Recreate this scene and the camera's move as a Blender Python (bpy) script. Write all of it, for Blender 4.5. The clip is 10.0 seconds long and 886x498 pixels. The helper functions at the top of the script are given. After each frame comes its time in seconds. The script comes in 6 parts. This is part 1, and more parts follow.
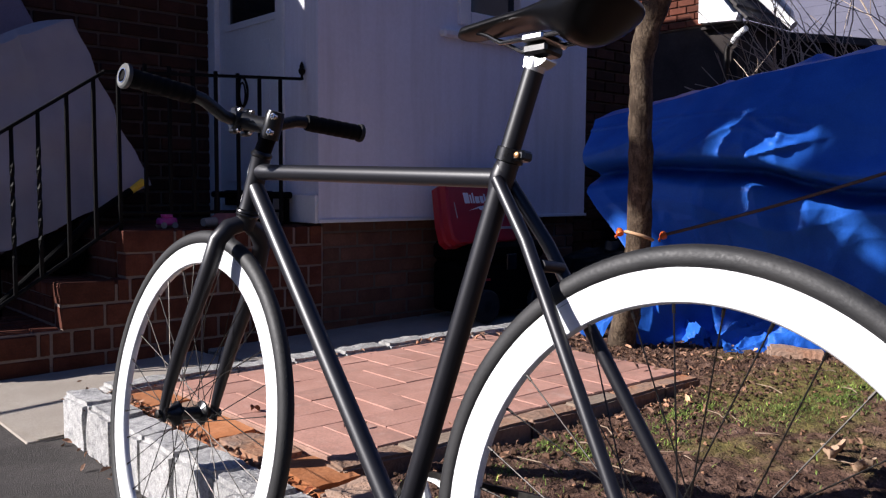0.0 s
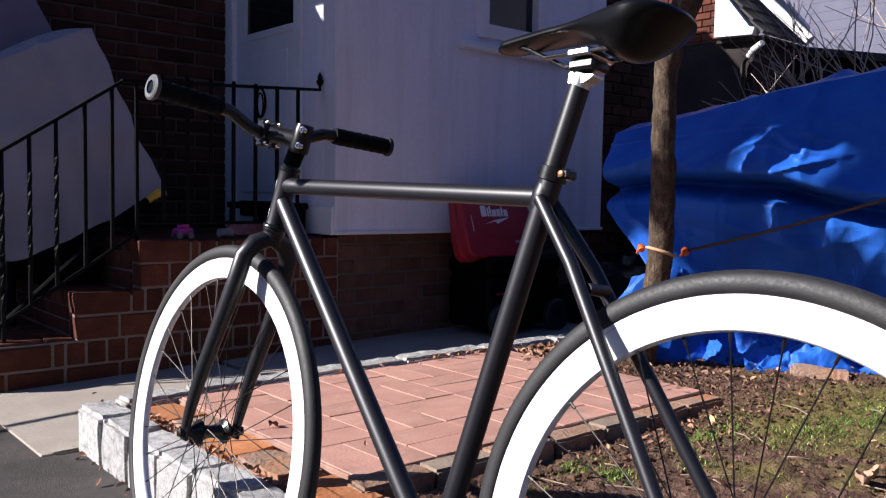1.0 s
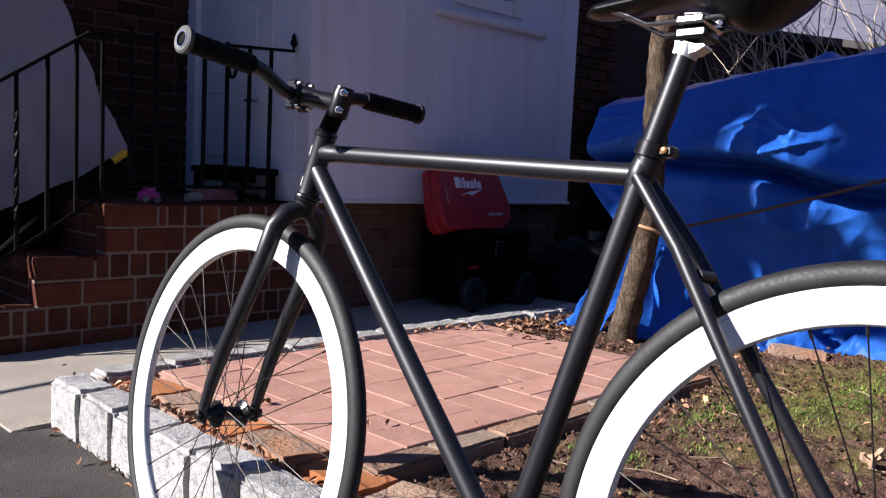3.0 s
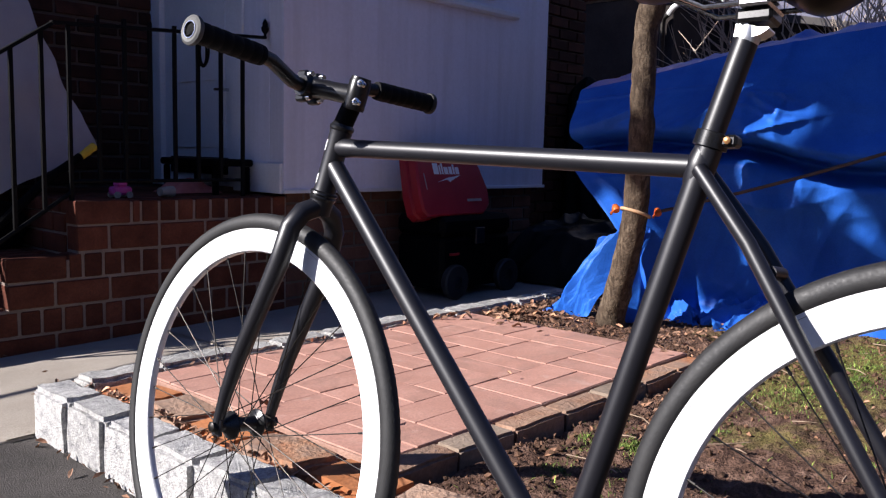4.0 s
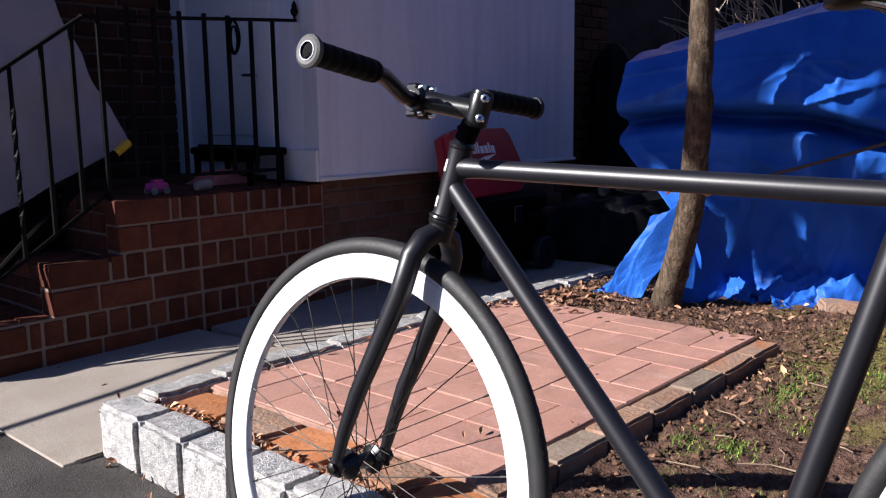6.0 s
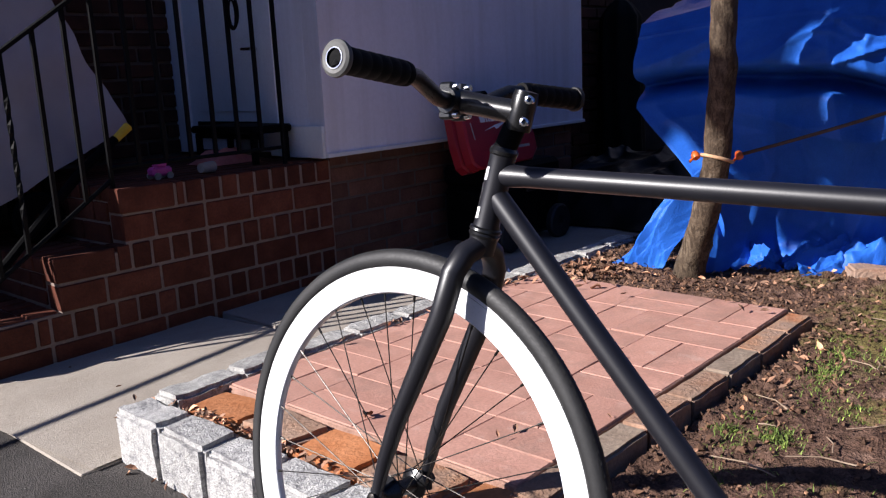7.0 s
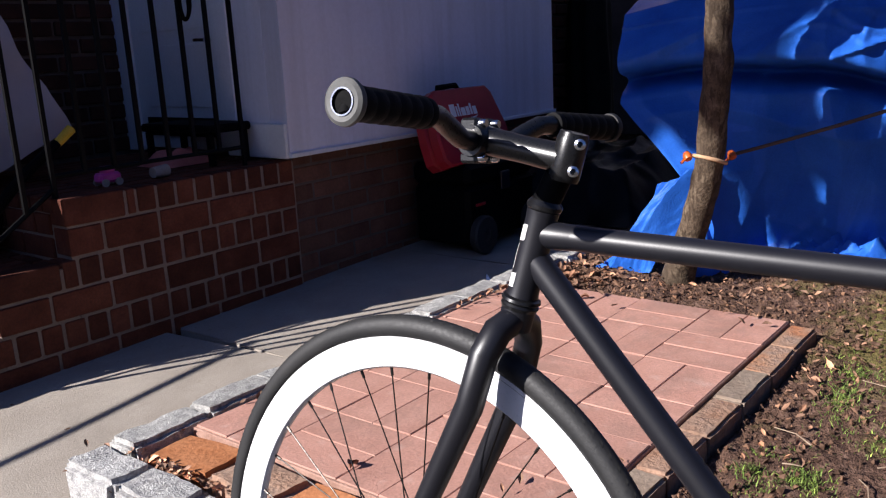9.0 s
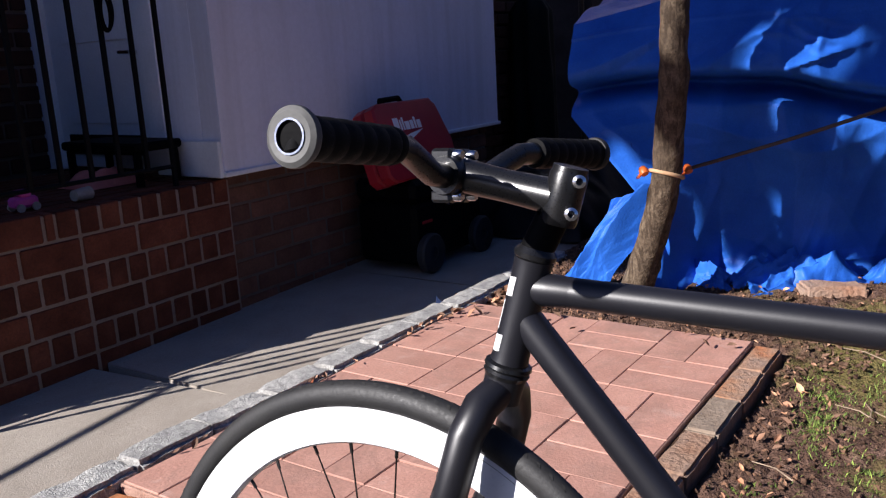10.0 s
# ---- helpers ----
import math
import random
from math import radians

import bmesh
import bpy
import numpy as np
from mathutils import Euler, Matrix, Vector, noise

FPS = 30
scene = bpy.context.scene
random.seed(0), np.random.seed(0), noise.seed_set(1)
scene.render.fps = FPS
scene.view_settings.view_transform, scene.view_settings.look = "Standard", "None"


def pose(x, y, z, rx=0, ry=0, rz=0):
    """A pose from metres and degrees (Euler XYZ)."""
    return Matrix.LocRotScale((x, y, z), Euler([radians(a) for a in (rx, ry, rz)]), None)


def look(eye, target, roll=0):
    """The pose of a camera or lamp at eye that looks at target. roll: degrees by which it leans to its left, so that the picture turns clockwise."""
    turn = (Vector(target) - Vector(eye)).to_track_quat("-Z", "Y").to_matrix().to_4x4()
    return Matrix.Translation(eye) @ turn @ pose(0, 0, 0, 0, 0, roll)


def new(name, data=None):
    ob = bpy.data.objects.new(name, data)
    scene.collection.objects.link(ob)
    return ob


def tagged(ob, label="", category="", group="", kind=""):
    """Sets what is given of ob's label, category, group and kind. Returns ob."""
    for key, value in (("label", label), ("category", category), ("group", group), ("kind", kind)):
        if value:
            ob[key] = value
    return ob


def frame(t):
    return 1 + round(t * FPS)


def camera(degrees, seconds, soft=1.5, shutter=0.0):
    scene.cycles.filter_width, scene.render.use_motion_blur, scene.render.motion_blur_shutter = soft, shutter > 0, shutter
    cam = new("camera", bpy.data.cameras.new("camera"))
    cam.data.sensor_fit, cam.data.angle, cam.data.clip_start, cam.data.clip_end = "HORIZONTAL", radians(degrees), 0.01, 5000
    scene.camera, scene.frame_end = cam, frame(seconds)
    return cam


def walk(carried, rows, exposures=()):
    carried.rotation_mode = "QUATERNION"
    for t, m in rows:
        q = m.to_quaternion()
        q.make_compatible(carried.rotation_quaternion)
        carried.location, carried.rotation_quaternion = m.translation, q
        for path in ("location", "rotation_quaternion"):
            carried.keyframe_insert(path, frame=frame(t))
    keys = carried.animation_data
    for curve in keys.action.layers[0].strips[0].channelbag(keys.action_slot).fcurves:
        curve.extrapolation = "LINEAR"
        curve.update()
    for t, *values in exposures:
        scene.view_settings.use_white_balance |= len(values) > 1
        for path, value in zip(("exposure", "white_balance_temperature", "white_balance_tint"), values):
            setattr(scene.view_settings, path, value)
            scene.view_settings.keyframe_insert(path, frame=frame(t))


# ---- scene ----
cam = camera(55.3, 10.0, 1.25)
PATH = [
    (0, (0.05, -0.082, 0.762), (1.377, 1.408, 0.615), 0.4),
    (0.5, (0.05, -0.056, 0.769), (1.37, 1.441, 0.636), -0.1),
    (1, (0.045, -0.03, 0.771), (1.357, 1.474, 0.649), 1.0),
    (1.5, (0.029, 0.003, 0.771), (1.335, 1.513, 0.655), 1.4),
    (2, (0.011, 0.048, 0.768), (1.338, 1.541, 0.657), 3.0),
    (2.5, (-0.011, 0.095, 0.769), (1.364, 1.539, 0.617), 3.3),
    (4, (-0.051, 0.264, 0.781), (1.431, 1.587, 0.556), 1.4),
    (4.5, (-0.073, 0.317, 0.801), (1.438, 1.608, 0.574), 0.9),
    (5, (-0.098, 0.363, 0.817), (1.413, 1.652, 0.579), 0.6),
    (5.5, (-0.105, 0.412, 0.832), (1.387, 1.718, 0.568), -0.1),
    (7, (-0.05, 0.576, 0.917), (1.405, 1.886, 0.505), -2.8),
    (7.5, (-0.026, 0.627, 0.946), (1.433, 1.924, 0.509), -3.9),
    (8, (-0.005, 0.67, 0.971), (1.466, 1.957, 0.544), -3.2),
    (8.5, (0.022, 0.716, 0.984), (1.512, 1.984, 0.57), -2.7),
    (9, (0.069, 0.776, 0.977), (1.583, 1.997, 0.511), -3.0),
    (9.5, (0.126, 0.844, 0.974), (1.684, 1.998, 0.484), -3.6),
    (10, (0.177, 0.893, 0.984), (1.78, 2.001, 0.532), -3.2),
]
walk(cam, [(t, look(eye, target, roll)) for t, eye, target, roll in PATH],
     ((0, 0.46), (0.5, 0.57), (1, 0.65), (2.5, 0.66), (4.5, 0.64), (7, 0.59), (10, 0.56)))

# ---- world, sun, exposure ----
SUN_FROM = Vector((-1.55, 0.9, 1.0)).normalized()
world = bpy.data.worlds.new("sky")
scene.world = world
world.use_nodes = True
wn, wl = world.node_tree.nodes, world.node_tree.links
sky = wn.new("ShaderNodeTexSky")
sky.sky_type, sky.sun_disc, sky.ozone_density = "NISHITA", False, 9.0
sky.sun_elevation = math.asin(SUN_FROM.z)
sky.sun_rotation = math.atan2(SUN_FROM.x, SUN_FROM.y)
tint = wn.new("ShaderNodeMix")
tint.data_type, tint.blend_type = "RGBA", "MULTIPLY"
tint.inputs[0].default_value, tint.inputs[7].default_value = 1.0, (1.04, 0.95, 1.17, 1)
wl.new(sky.outputs[0], tint.inputs[6])
wl.new(tint.outputs[2], wn["Background"].inputs[0])
wn["Background"].inputs[1].default_value = 0.053
sun = new("sun", bpy.data.lights.new("sun", "SUN"))
sun.data.energy, sun.data.angle, sun.data.color = 6.4, radians(0.45), (1.0, 0.95, 0.935)
sun.matrix_world = look(SUN_FROM * 20, (0, 0, 0))

scene.view_settings.exposure = 0.60


# ---- materials ----
def ramp(nt, fac, stops):
    r = nt.nodes.new("ShaderNodeValToRGB")
    while len(r.color_ramp.elements) < len(stops):
        r.color_ramp.elements.new(0.5)
    for e, (p, c) in zip(r.color_ramp.elements, stops):
        e.position, e.color = p, (*c, 1) if len(c) == 3 else c
    nt.links.new(fac, r.inputs[0])
    return r.outputs[0]


def noise_tex(nt, vec, scale, detail=4.0, rough=0.6, dist=0.0):
    n = nt.nodes.new("ShaderNodeTexNoise")
    n.inputs["Scale"].default_value, n.inputs["Detail"].default_value = scale, detail
    n.inputs["Roughness"].default_value, n.inputs["Distortion"].default_value = rough, dist
    nt.links.new(vec, n.inputs["Vector"])
    return n.outputs["Fac"]


def mixed(nt, fac, a, b, blend="MIX"):
    m = nt.nodes.new("ShaderNodeMix")
    m.data_type, m.blend_type = "RGBA", blend
    for sock, v in ((m.inputs[0], fac), (m.inputs[6], a), (m.inputs[7], b)):
        if hasattr(v, "is_linked"):
            nt.links.new(v, sock)
        else:
            sock.default_value = v if isinstance(v, float) else (*v, 1)
    return m.outputs[2]


def material(name, stops, scale=6.0, fine=80.0, rough=0.6, rough_var=0.15, bump=0.3, depth=0.002, metal=0.0, speck=0.25,
             spec=0.5, vary=0.0, extra=None, where="Object"):
    """Colour by a coarse noise through stops, darkened by a fine one; fine relief; vary: lightness from piece to piece."""
    m = bpy.data.materials.new(name)
    m.use_nodes = True
    nt = m.node_tree
    b = nt.nodes["Principled BSDF"]
    tc = nt.nodes.new("ShaderNodeTexCoord")
    vec = tc.outputs[where]
    info = nt.nodes.new("ShaderNodeObjectInfo")
    if vary:
        shift = nt.nodes.new("ShaderNodeVectorMath")
        shift.operation = "MULTIPLY_ADD"
        shift.inputs[1].default_value = (1, 1, 1)
        comb = nt.nodes.new("ShaderNodeCombineXYZ")
        mul = nt.nodes.new("ShaderNodeMath")
        mul.operation, mul.inputs[1].default_value = "MULTIPLY", 37.0
        nt.links.new(info.outputs["Random"], mul.inputs[0])
        for i in range(3):
            nt.links.new(mul.outputs[0], comb.inputs[i])
        nt.links.new(vec, shift.inputs[0])
        nt.links.new(comb.outputs[0], shift.inputs[2])
        vec = shift.outputs[0]
    coarse, small = noise_tex(nt, vec, scale), noise_tex(nt, vec, fine, 3.0)
    col = ramp(nt, coarse, stops)
    col = mixed(nt, speck, col, ramp(nt, small, [(0.3, (0.35, 0.35, 0.35)), (0.7, (1.25, 1.25, 1.25))]), "MULTIPLY")
    if vary:
        v = ramp(nt, info.outputs["Random"], [(0.0, (1 - vary,) * 3), (1.0, (1 + vary,) * 3)])
        col = mixed(nt, 1.0, col, v, "MULTIPLY")
    if extra:
        col = extra(nt, vec, col)
    nt.links.new(col, b.inputs["Base Color"])
    rr = ramp(nt, small, [(0.25, (rough - rough_var,) * 3), (0.75, (min(1, rough + rough_var),) * 3)])
    nt.links.new(rr, b.inputs["Roughness"])
    b.inputs["Metallic"].default_value = metal
    b.inputs["Specular IOR Level"].default_value = spec
    if bump:
        bp = nt.nodes.new("ShaderNodeBump")
        bp.inputs["Strength"].default_value, bp.inputs["Distance"].default_value = bump, depth
        add = nt.nodes.new("ShaderNodeMath")
        add.operation = "ADD"
        nt.links.new(coarse, add.inputs[0])
        nt.links.new(small, add.inputs[1])
        nt.links.new(add.outputs[0], bp.inputs["Height"])
        nt.links.new(bp.outputs[0], b.inputs["Normal"])
    return m


def moss(nt, vec, col):
    """Moss and worn turf in loose patches round the middle of the bed."""
    a = noise_tex(nt, vec, 3.2, 4.0, 0.65, 0.5)
    m = nt.nodes.new("ShaderNodeMapping")
    m.inputs["Location"].default_value = (-2.75 / 1.15, -1.08 / 0.42, 0)
    m.inputs["Scale"].default_value = (1 / 1.15, 1 / 0.42, 0)
    nt.links.new(vec, m.inputs[0])
    ln = nt.nodes.new("ShaderNodeVectorMath")
    ln.operation = "LENGTH"
    nt.links.new(m.outputs[0], ln.inputs[0])
    sub = nt.nodes.new("ShaderNodeMath")
    sub.operation = "MULTIPLY_ADD"
    nt.links.new(ln.outputs["Value"], sub.inputs[0])
    sub.inputs[1].default_value = -0.22
    nt.links.new(a, sub.inputs[2])
    g = mixed(nt, noise_tex(nt, vec, 45, 3.0), (0.20, 0.15, 0.05), (0.12, 0.13, 0.035))
    return mixed(nt, ramp(nt, sub.outputs[0], [(0.31, (0, 0, 0)), (0.47, (0.75, 0.75, 0.75))]), col, g)


def chips(nt, vec, col):
    a = noise_tex(nt, vec, 55, 2.0, 0.5)
    return mixed(nt, ramp(nt, a, [(0.70, (0, 0, 0)), (0.76, (0.5, 0.5, 0.5))]), col, (0.17, 0.16, 0.15))


def streaks(nt, vec, col):
    s = nt.nodes.new("ShaderNodeMapping")
    s.inputs["Scale"].default_value = (9, 9, 0.5)
    nt.links.new(vec, s.inputs[0])
    a = noise_tex(nt, s.outputs[0], 1.2, 4.0)
    return mixed(nt, ramp(nt, a, [(0.45, (0, 0, 0)), (0.75, (0.35, 0.35, 0.35))]), col, (0.42, 0.40, 0.40))


def by_island(nt, vec, col):
    g = nt.nodes.new("ShaderNodeNewGeometry")
    r = ramp(nt, g.outputs["Random Per Island"], [(0.0, (0.45, 0.45, 0.45)), (0.6, (1.0, 1.0, 1.0)), (0.90, (1.5, 1.4, 1.3)), (0.97, (3.0, 2.8, 2.5))])
    return mixed(nt, 1.0, col, r, "MULTIPLY")


def stains(nt, vec, col):
    a = noise_tex(nt, vec, 5.0, 5.0, 0.7, 0.8)
    b = mixed(nt, ramp(nt, a, [(0.50, (0, 0, 0)), (0.70, (0.55, 0.55, 0.55))]), col, (0.24, 0.15, 0.12))
    c = noise_tex(nt, vec, 17.0, 4.0, 0.6)
    return mixed(nt, ramp(nt, c, [(0.60, (0, 0, 0)), (0.75, (0.4, 0.4, 0.4))]), b, (0.56, 0.40, 0.34))


def grime(nt, vec, col):
    a = noise_tex(nt, vec, 1.7, 6.0, 0.7, 0.6)
    b = mixed(nt, ramp(nt, a, [(0.48, (0, 0, 0)), (0.72, (0.5, 0.5, 0.5))]), col, (0.22, 0.19, 0.16))
    c = noise_tex(nt, vec, 28.0, 3.0, 0.6)
    return mixed(nt, ramp(nt, c, [(0.66, (0, 0, 0)), (0.74, (0.5, 0.5, 0.5))]), b, (0.15, 0.125, 0.10))


def furrows(nt, vec, col):
    s = nt.nodes.new("ShaderNodeMapping")
    s.inputs["Scale"].default_value = (66, 66, 15)
    nt.links.new(vec, s.inputs[0])
    a = noise_tex(nt, s.outputs[0], 1.3, 4.0, 0.65, 0.6)
    return mixed(nt, ramp(nt, a, [(0.40, (0.85, 0.85, 0.85)), (0.54, (0, 0, 0))]), col, (0.042, 0.029, 0.020))


frame_black = material("matte_black_paint", [(0.3, (0.006, 0.006, 0.009)), (0.7, (0.010, 0.010, 0.014))], 8, 900, 0.40, 0.04, 0.12, 0.0003, 0.0, 0.15, 0.55)
satin_black = material("satin_black_metal", [(0.3, (0.006, 0.006, 0.007)), (0.7, (0.010, 0.010, 0.011))], 15, 500, 0.30, 0.05, 0.05, 0.0003, 0.0, 0.1, 0.5)
iron_black = material("black_iron_paint", [(0.3, (0.002, 0.002, 0.0025)), (0.7, (0.004, 0.004, 0.0045))], 20, 200, 0.5, 0.12, 0.3, 0.001, 0.0, 0.25, 0.12)
rubber = material("black_rubber", [(0.3, (0.010, 0.010, 0.011)), (0.7, (0.022, 0.021, 0.021))], 14, 300, 0.6, 0.1, 0.35, 0.0008)
tread_rubber = material("dusty_tyre_rubber", [(0.3, (0.016, 0.0155, 0.015)), (0.7, (0.032, 0.031, 0.030))], 30, 260, 0.62, 0.1, 0.6, 0.001)
grip_rubber = material("grip_rubber", [(0.3, (0.003, 0.003, 0.0035)), (0.7, (0.006, 0.006, 0.007))], 30, 400, 0.7, 0.1, 0.4, 0.0006, 0.0, 0.25, 0.12)
rim_white = material("white_rim_paint", [(0.3, (0.78, 0.78, 0.79)), (0.7, (0.84, 0.84, 0.85))], 10, 250, 0.3, 0.06, 0.04, 0.0003, 0.0, 0.03)
white_paint = material("white_paint", [(0.3, (0.76, 0.76, 0.76)), (0.7, (0.82, 0.82, 0.82))], 10, 200, 0.4, 0.08, 0.05, 0.0004, 0.0, 0.05)
chrome = material("polished_metal", [(0.3, (0.62, 0.62, 0.63)), (0.7, (0.72, 0.72, 0.73))], 20, 300, 0.18, 0.06, 0.05, 0.0003, 1.0, 0.05)
steel = material("spoke_steel", [(0.3, (0.03, 0.027, 0.025)), (0.7, (0.06, 0.055, 0.05))], 40, 300, 0.4, 0.1, 0.0, 0.0, 0.9, 0.1)
grip_ring = material("grey_rubber_ring", [(0.3, (0.06, 0.06, 0.059)), (0.7, (0.095, 0.095, 0.092))], 40, 300, 0.6, 0.1, 0.2, 0.0005)
brass = material("brass_bolt", [(0.3, (0.55, 0.26, 0.10)), (0.7, (0.65, 0.34, 0.15))], 20, 300, 0.3, 0.06, 0.05, 0.0003, 0.8, 0.05)
bare_alloy = material("bare_alloy", [(0.3, (0.70, 0.70, 0.70)), (0.7, (0.80, 0.80, 0.80))], 20, 300, 0.34, 0.06, 0.05, 0.0003, 0.85, 0.05)
dark_chrome = material("dark_plated_metal", [(0.3, (0.16, 0.16, 0.165)), (0.7, (0.24, 0.24, 0.245))], 20, 300, 0.22, 0.06, 0.05, 0.0003, 1.0, 0.1)
saddle_skin = material("black_vinyl", [(0.3, (0.003, 0.003, 0.004)), (0.7, (0.005, 0.005, 0.006))], 30, 700, 0.33, 0.05, 0.12, 0.0004, 0.0, 0.25, 0.24)
granite = material("granite_block", [(0.25, (0.20, 0.20, 0.21)), (0.45, (0.46, 0.45, 0.44)), (0.75, (0.66, 0.65, 0.63))], 48, 210, 0.75, 0.12, 0.9, 0.006, 0.0, 0.7, 0.3, 0.14)
strip_granite = material("weathered_granite", [(0.25, (0.22, 0.215, 0.21)), (0.5, (0.45, 0.44, 0.42)), (0.75, (0.62, 0.61, 0.58))], 40, 200, 0.8, 0.12, 0.9, 0.006, 0.0, 0.7, 0.3, 0.12)
paver_red = material("red_paver", [(0.25, (0.42, 0.215, 0.165)), (0.75, (0.52, 0.29, 0.23))], 9, 150, 0.85, 0.1, 0.5, 0.002, 0.0, 0.3, 0.25, 0.08, stains)
old_brick = material("old_border_brick", [(0.3, (0.33, 0.18, 0.115)), (0.5, (0.38, 0.245, 0.175)), (0.7, (0.28, 0.20, 0.155))], 9, 90, 0.9, 0.08, 0.9, 0.006, 0.0, 0.4, 0.2, 0.25)
rust_brick = material("rusty_border_brick", [(0.3, (0.38, 0.15, 0.07)), (0.52, (0.34, 0.20, 0.13)), (0.7, (0.28, 0.20, 0.16))], 11, 90, 0.9, 0.08, 0.9, 0.006, 0.0, 0.45, 0.2, 0.15)
grey_brick = material("weathered_border_brick", [(0.3, (0.27, 0.20, 0.15)), (0.55, (0.34, 0.265, 0.205)), (0.75, (0.24, 0.17, 0.125))], 10, 90, 0.9, 0.08, 0.7, 0.004, 0.0, 0.4, 0.2, 0.15)
orange_brick = material("orange_brick", [(0.25, (0.38, 0.135, 0.05)), (0.7, (0.50, 0.215, 0.10))], 12, 90, 0.9, 0.08, 0.6, 0.004, 0.0, 0.3, 0.2, 0.12)
stoop_brick = material("stoop_brick", [(0.25, (0.068, 0.019, 0.012)), (0.5, (0.105, 0.032, 0.019)), (0.75, (0.150, 0.050, 0.030))], 10, 120, 0.85, 0.1, 0.6, 0.003, 0.0, 0.4, 0.2, 0.30)
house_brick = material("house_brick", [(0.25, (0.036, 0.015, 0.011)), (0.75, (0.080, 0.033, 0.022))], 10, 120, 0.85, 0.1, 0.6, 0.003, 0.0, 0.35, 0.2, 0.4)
pale_brick = material("foundation_brick", [(0.25, (0.10, 0.045, 0.032)), (0.75, (0.18, 0.088, 0.062))], 7, 110, 0.85, 0.1, 0.6, 0.003, 0.0, 0.35, 0.25, 0.25)
mortar = material("mortar", [(0.3, (0.175, 0.130, 0.108)), (0.7, (0.26, 0.195, 0.165))], 12, 140, 0.9, 0.08, 0.8, 0.003)
# darker copy of mortar, with the shade of the house walls in its colour
dim_mortar = material("shaded_mortar", [(0.3, (0.09, 0.068, 0.058)), (0.7, (0.15, 0.115, 0.098))], 12, 140, 0.9, 0.08, 0.8, 0.003)
kerb_mortar = material("kerb_mortar", [(0.3, (0.22, 0.20, 0.18)), (0.7, (0.36, 0.33, 0.30))], 22, 160, 0.9, 0.08, 0.8, 0.004)
dark_joint = material("sandy_joint", [(0.3, (0.27, 0.15, 0.11)), (0.7, (0.43, 0.26, 0.20))], 14, 140, 0.95, 0.05, 0.8, 0.004)
concrete = material("concrete", [(0.25, (0.32, 0.275, 0.23)), (0.75, (0.44, 0.39, 0.335))], 3.2, 240, 0.85, 0.1, 0.6, 0.003, 0.0, 0.45, 0.3, 0.0, grime)
asphalt = material("asphalt", [(0.3, (0.055, 0.049, 0.046)), (0.7, (0.105, 0.094, 0.088))], 5, 260, 0.85, 0.1, 1.0, 0.006, 0.0, 0.85, 0.3, 0.0, chips)
soil = material("garden_soil", [(0.25, (0.058, 0.033, 0.024)), (0.5, (0.145, 0.083, 0.060)), (0.75, (0.26, 0.162, 0.122))], 20, 150, 0.95, 0.05, 1.0, 0.012, 0.0, 0.7, 0.15, 0.0, moss)
crumb = material("soil_crumb", [(0.3, (0.08, 0.046, 0.031)), (0.7, (0.17, 0.10, 0.068))], 9, 200, 0.95, 0.05, 0.6, 0.003, 0.0, 0.4, 0.15, 0.0, by_island)
wall_white = material("white_painted_siding", [(0.3, (0.74, 0.735, 0.81)), (0.7, (0.80, 0.795, 0.87))], 1.5, 60, 0.55, 0.1, 0.1, 0.002, 0.0, 0.08, 0.4, 0.0, streaks)
trim_white = material("white_trim", [(0.3, (0.72, 0.72, 0.73)), (0.7, (0.80, 0.80, 0.81))], 5, 90, 0.5, 0.1, 0.15, 0.001, 0.0, 0.1)
dark_glass = material("dark_window_glass", [(0.3, (0.01, 0.012, 0.014)), (0.7, (0.015, 0.018, 0.02))], 4, 50, 0.06, 0.02, 0.0, 0.0, 0.0, 0.0)
tarp_blue = material("blue_poly_tarp", [(0.3, (0.016, 0.098, 0.47)), (0.7, (0.030, 0.150, 0.60))], 5, 160, 0.40, 0.06, 0.35, 0.004, 0.0, 0.15, 0.14)
cover_cloth = material("pale_canvas_cover", [(0.3, (0.32, 0.30, 0.325)), (0.7, (0.42, 0.39, 0.42))], 3, 400, 0.8, 0.1, 0.4, 0.003, 0.0, 0.12)
mauve_cloth = material("mauve_cloth", [(0.3, (0.30, 0.22, 0.27)), (0.7, (0.38, 0.28, 0.33))], 4, 300, 0.85, 0.1, 0.3, 0.003)
bark = material("tree_bark", [(0.25, (0.048, 0.034, 0.024)), (0.5, (0.112, 0.081, 0.056)), (0.8, (0.24, 0.185, 0.13))], 18, 120, 0.8, 0.08, 0.8, 0.005, 0.0, 0.5, 0.15, 0.0, furrows)
branch_bark = material("pale_branch_bark", [(0.3, (0.40, 0.30, 0.23)), (0.7, (0.58, 0.48, 0.38))], 6, 60, 0.85, 0.1, 0.4, 0.003)
twig_bark = material("pale_twig_bark", [(0.3, (0.22, 0.15, 0.10)), (0.7, (0.42, 0.31, 0.22))], 12, 60, 0.85, 0.1, 0.4, 0.003)
case_red = material("red_plastic_case", [(0.3, (0.30, 0.008, 0.015)), (0.7, (0.38, 0.014, 0.022))], 10, 160, 0.42, 0.1, 0.25, 0.001, 0.0, 0.1)
box_black = material("black_plastic_box", [(0.3, (0.002, 0.002, 0.0025)), (0.7, (0.004, 0.004, 0.0045))], 10, 160, 0.6, 0.1, 0.3, 0.001, 0.0, 0.25, 0.05)
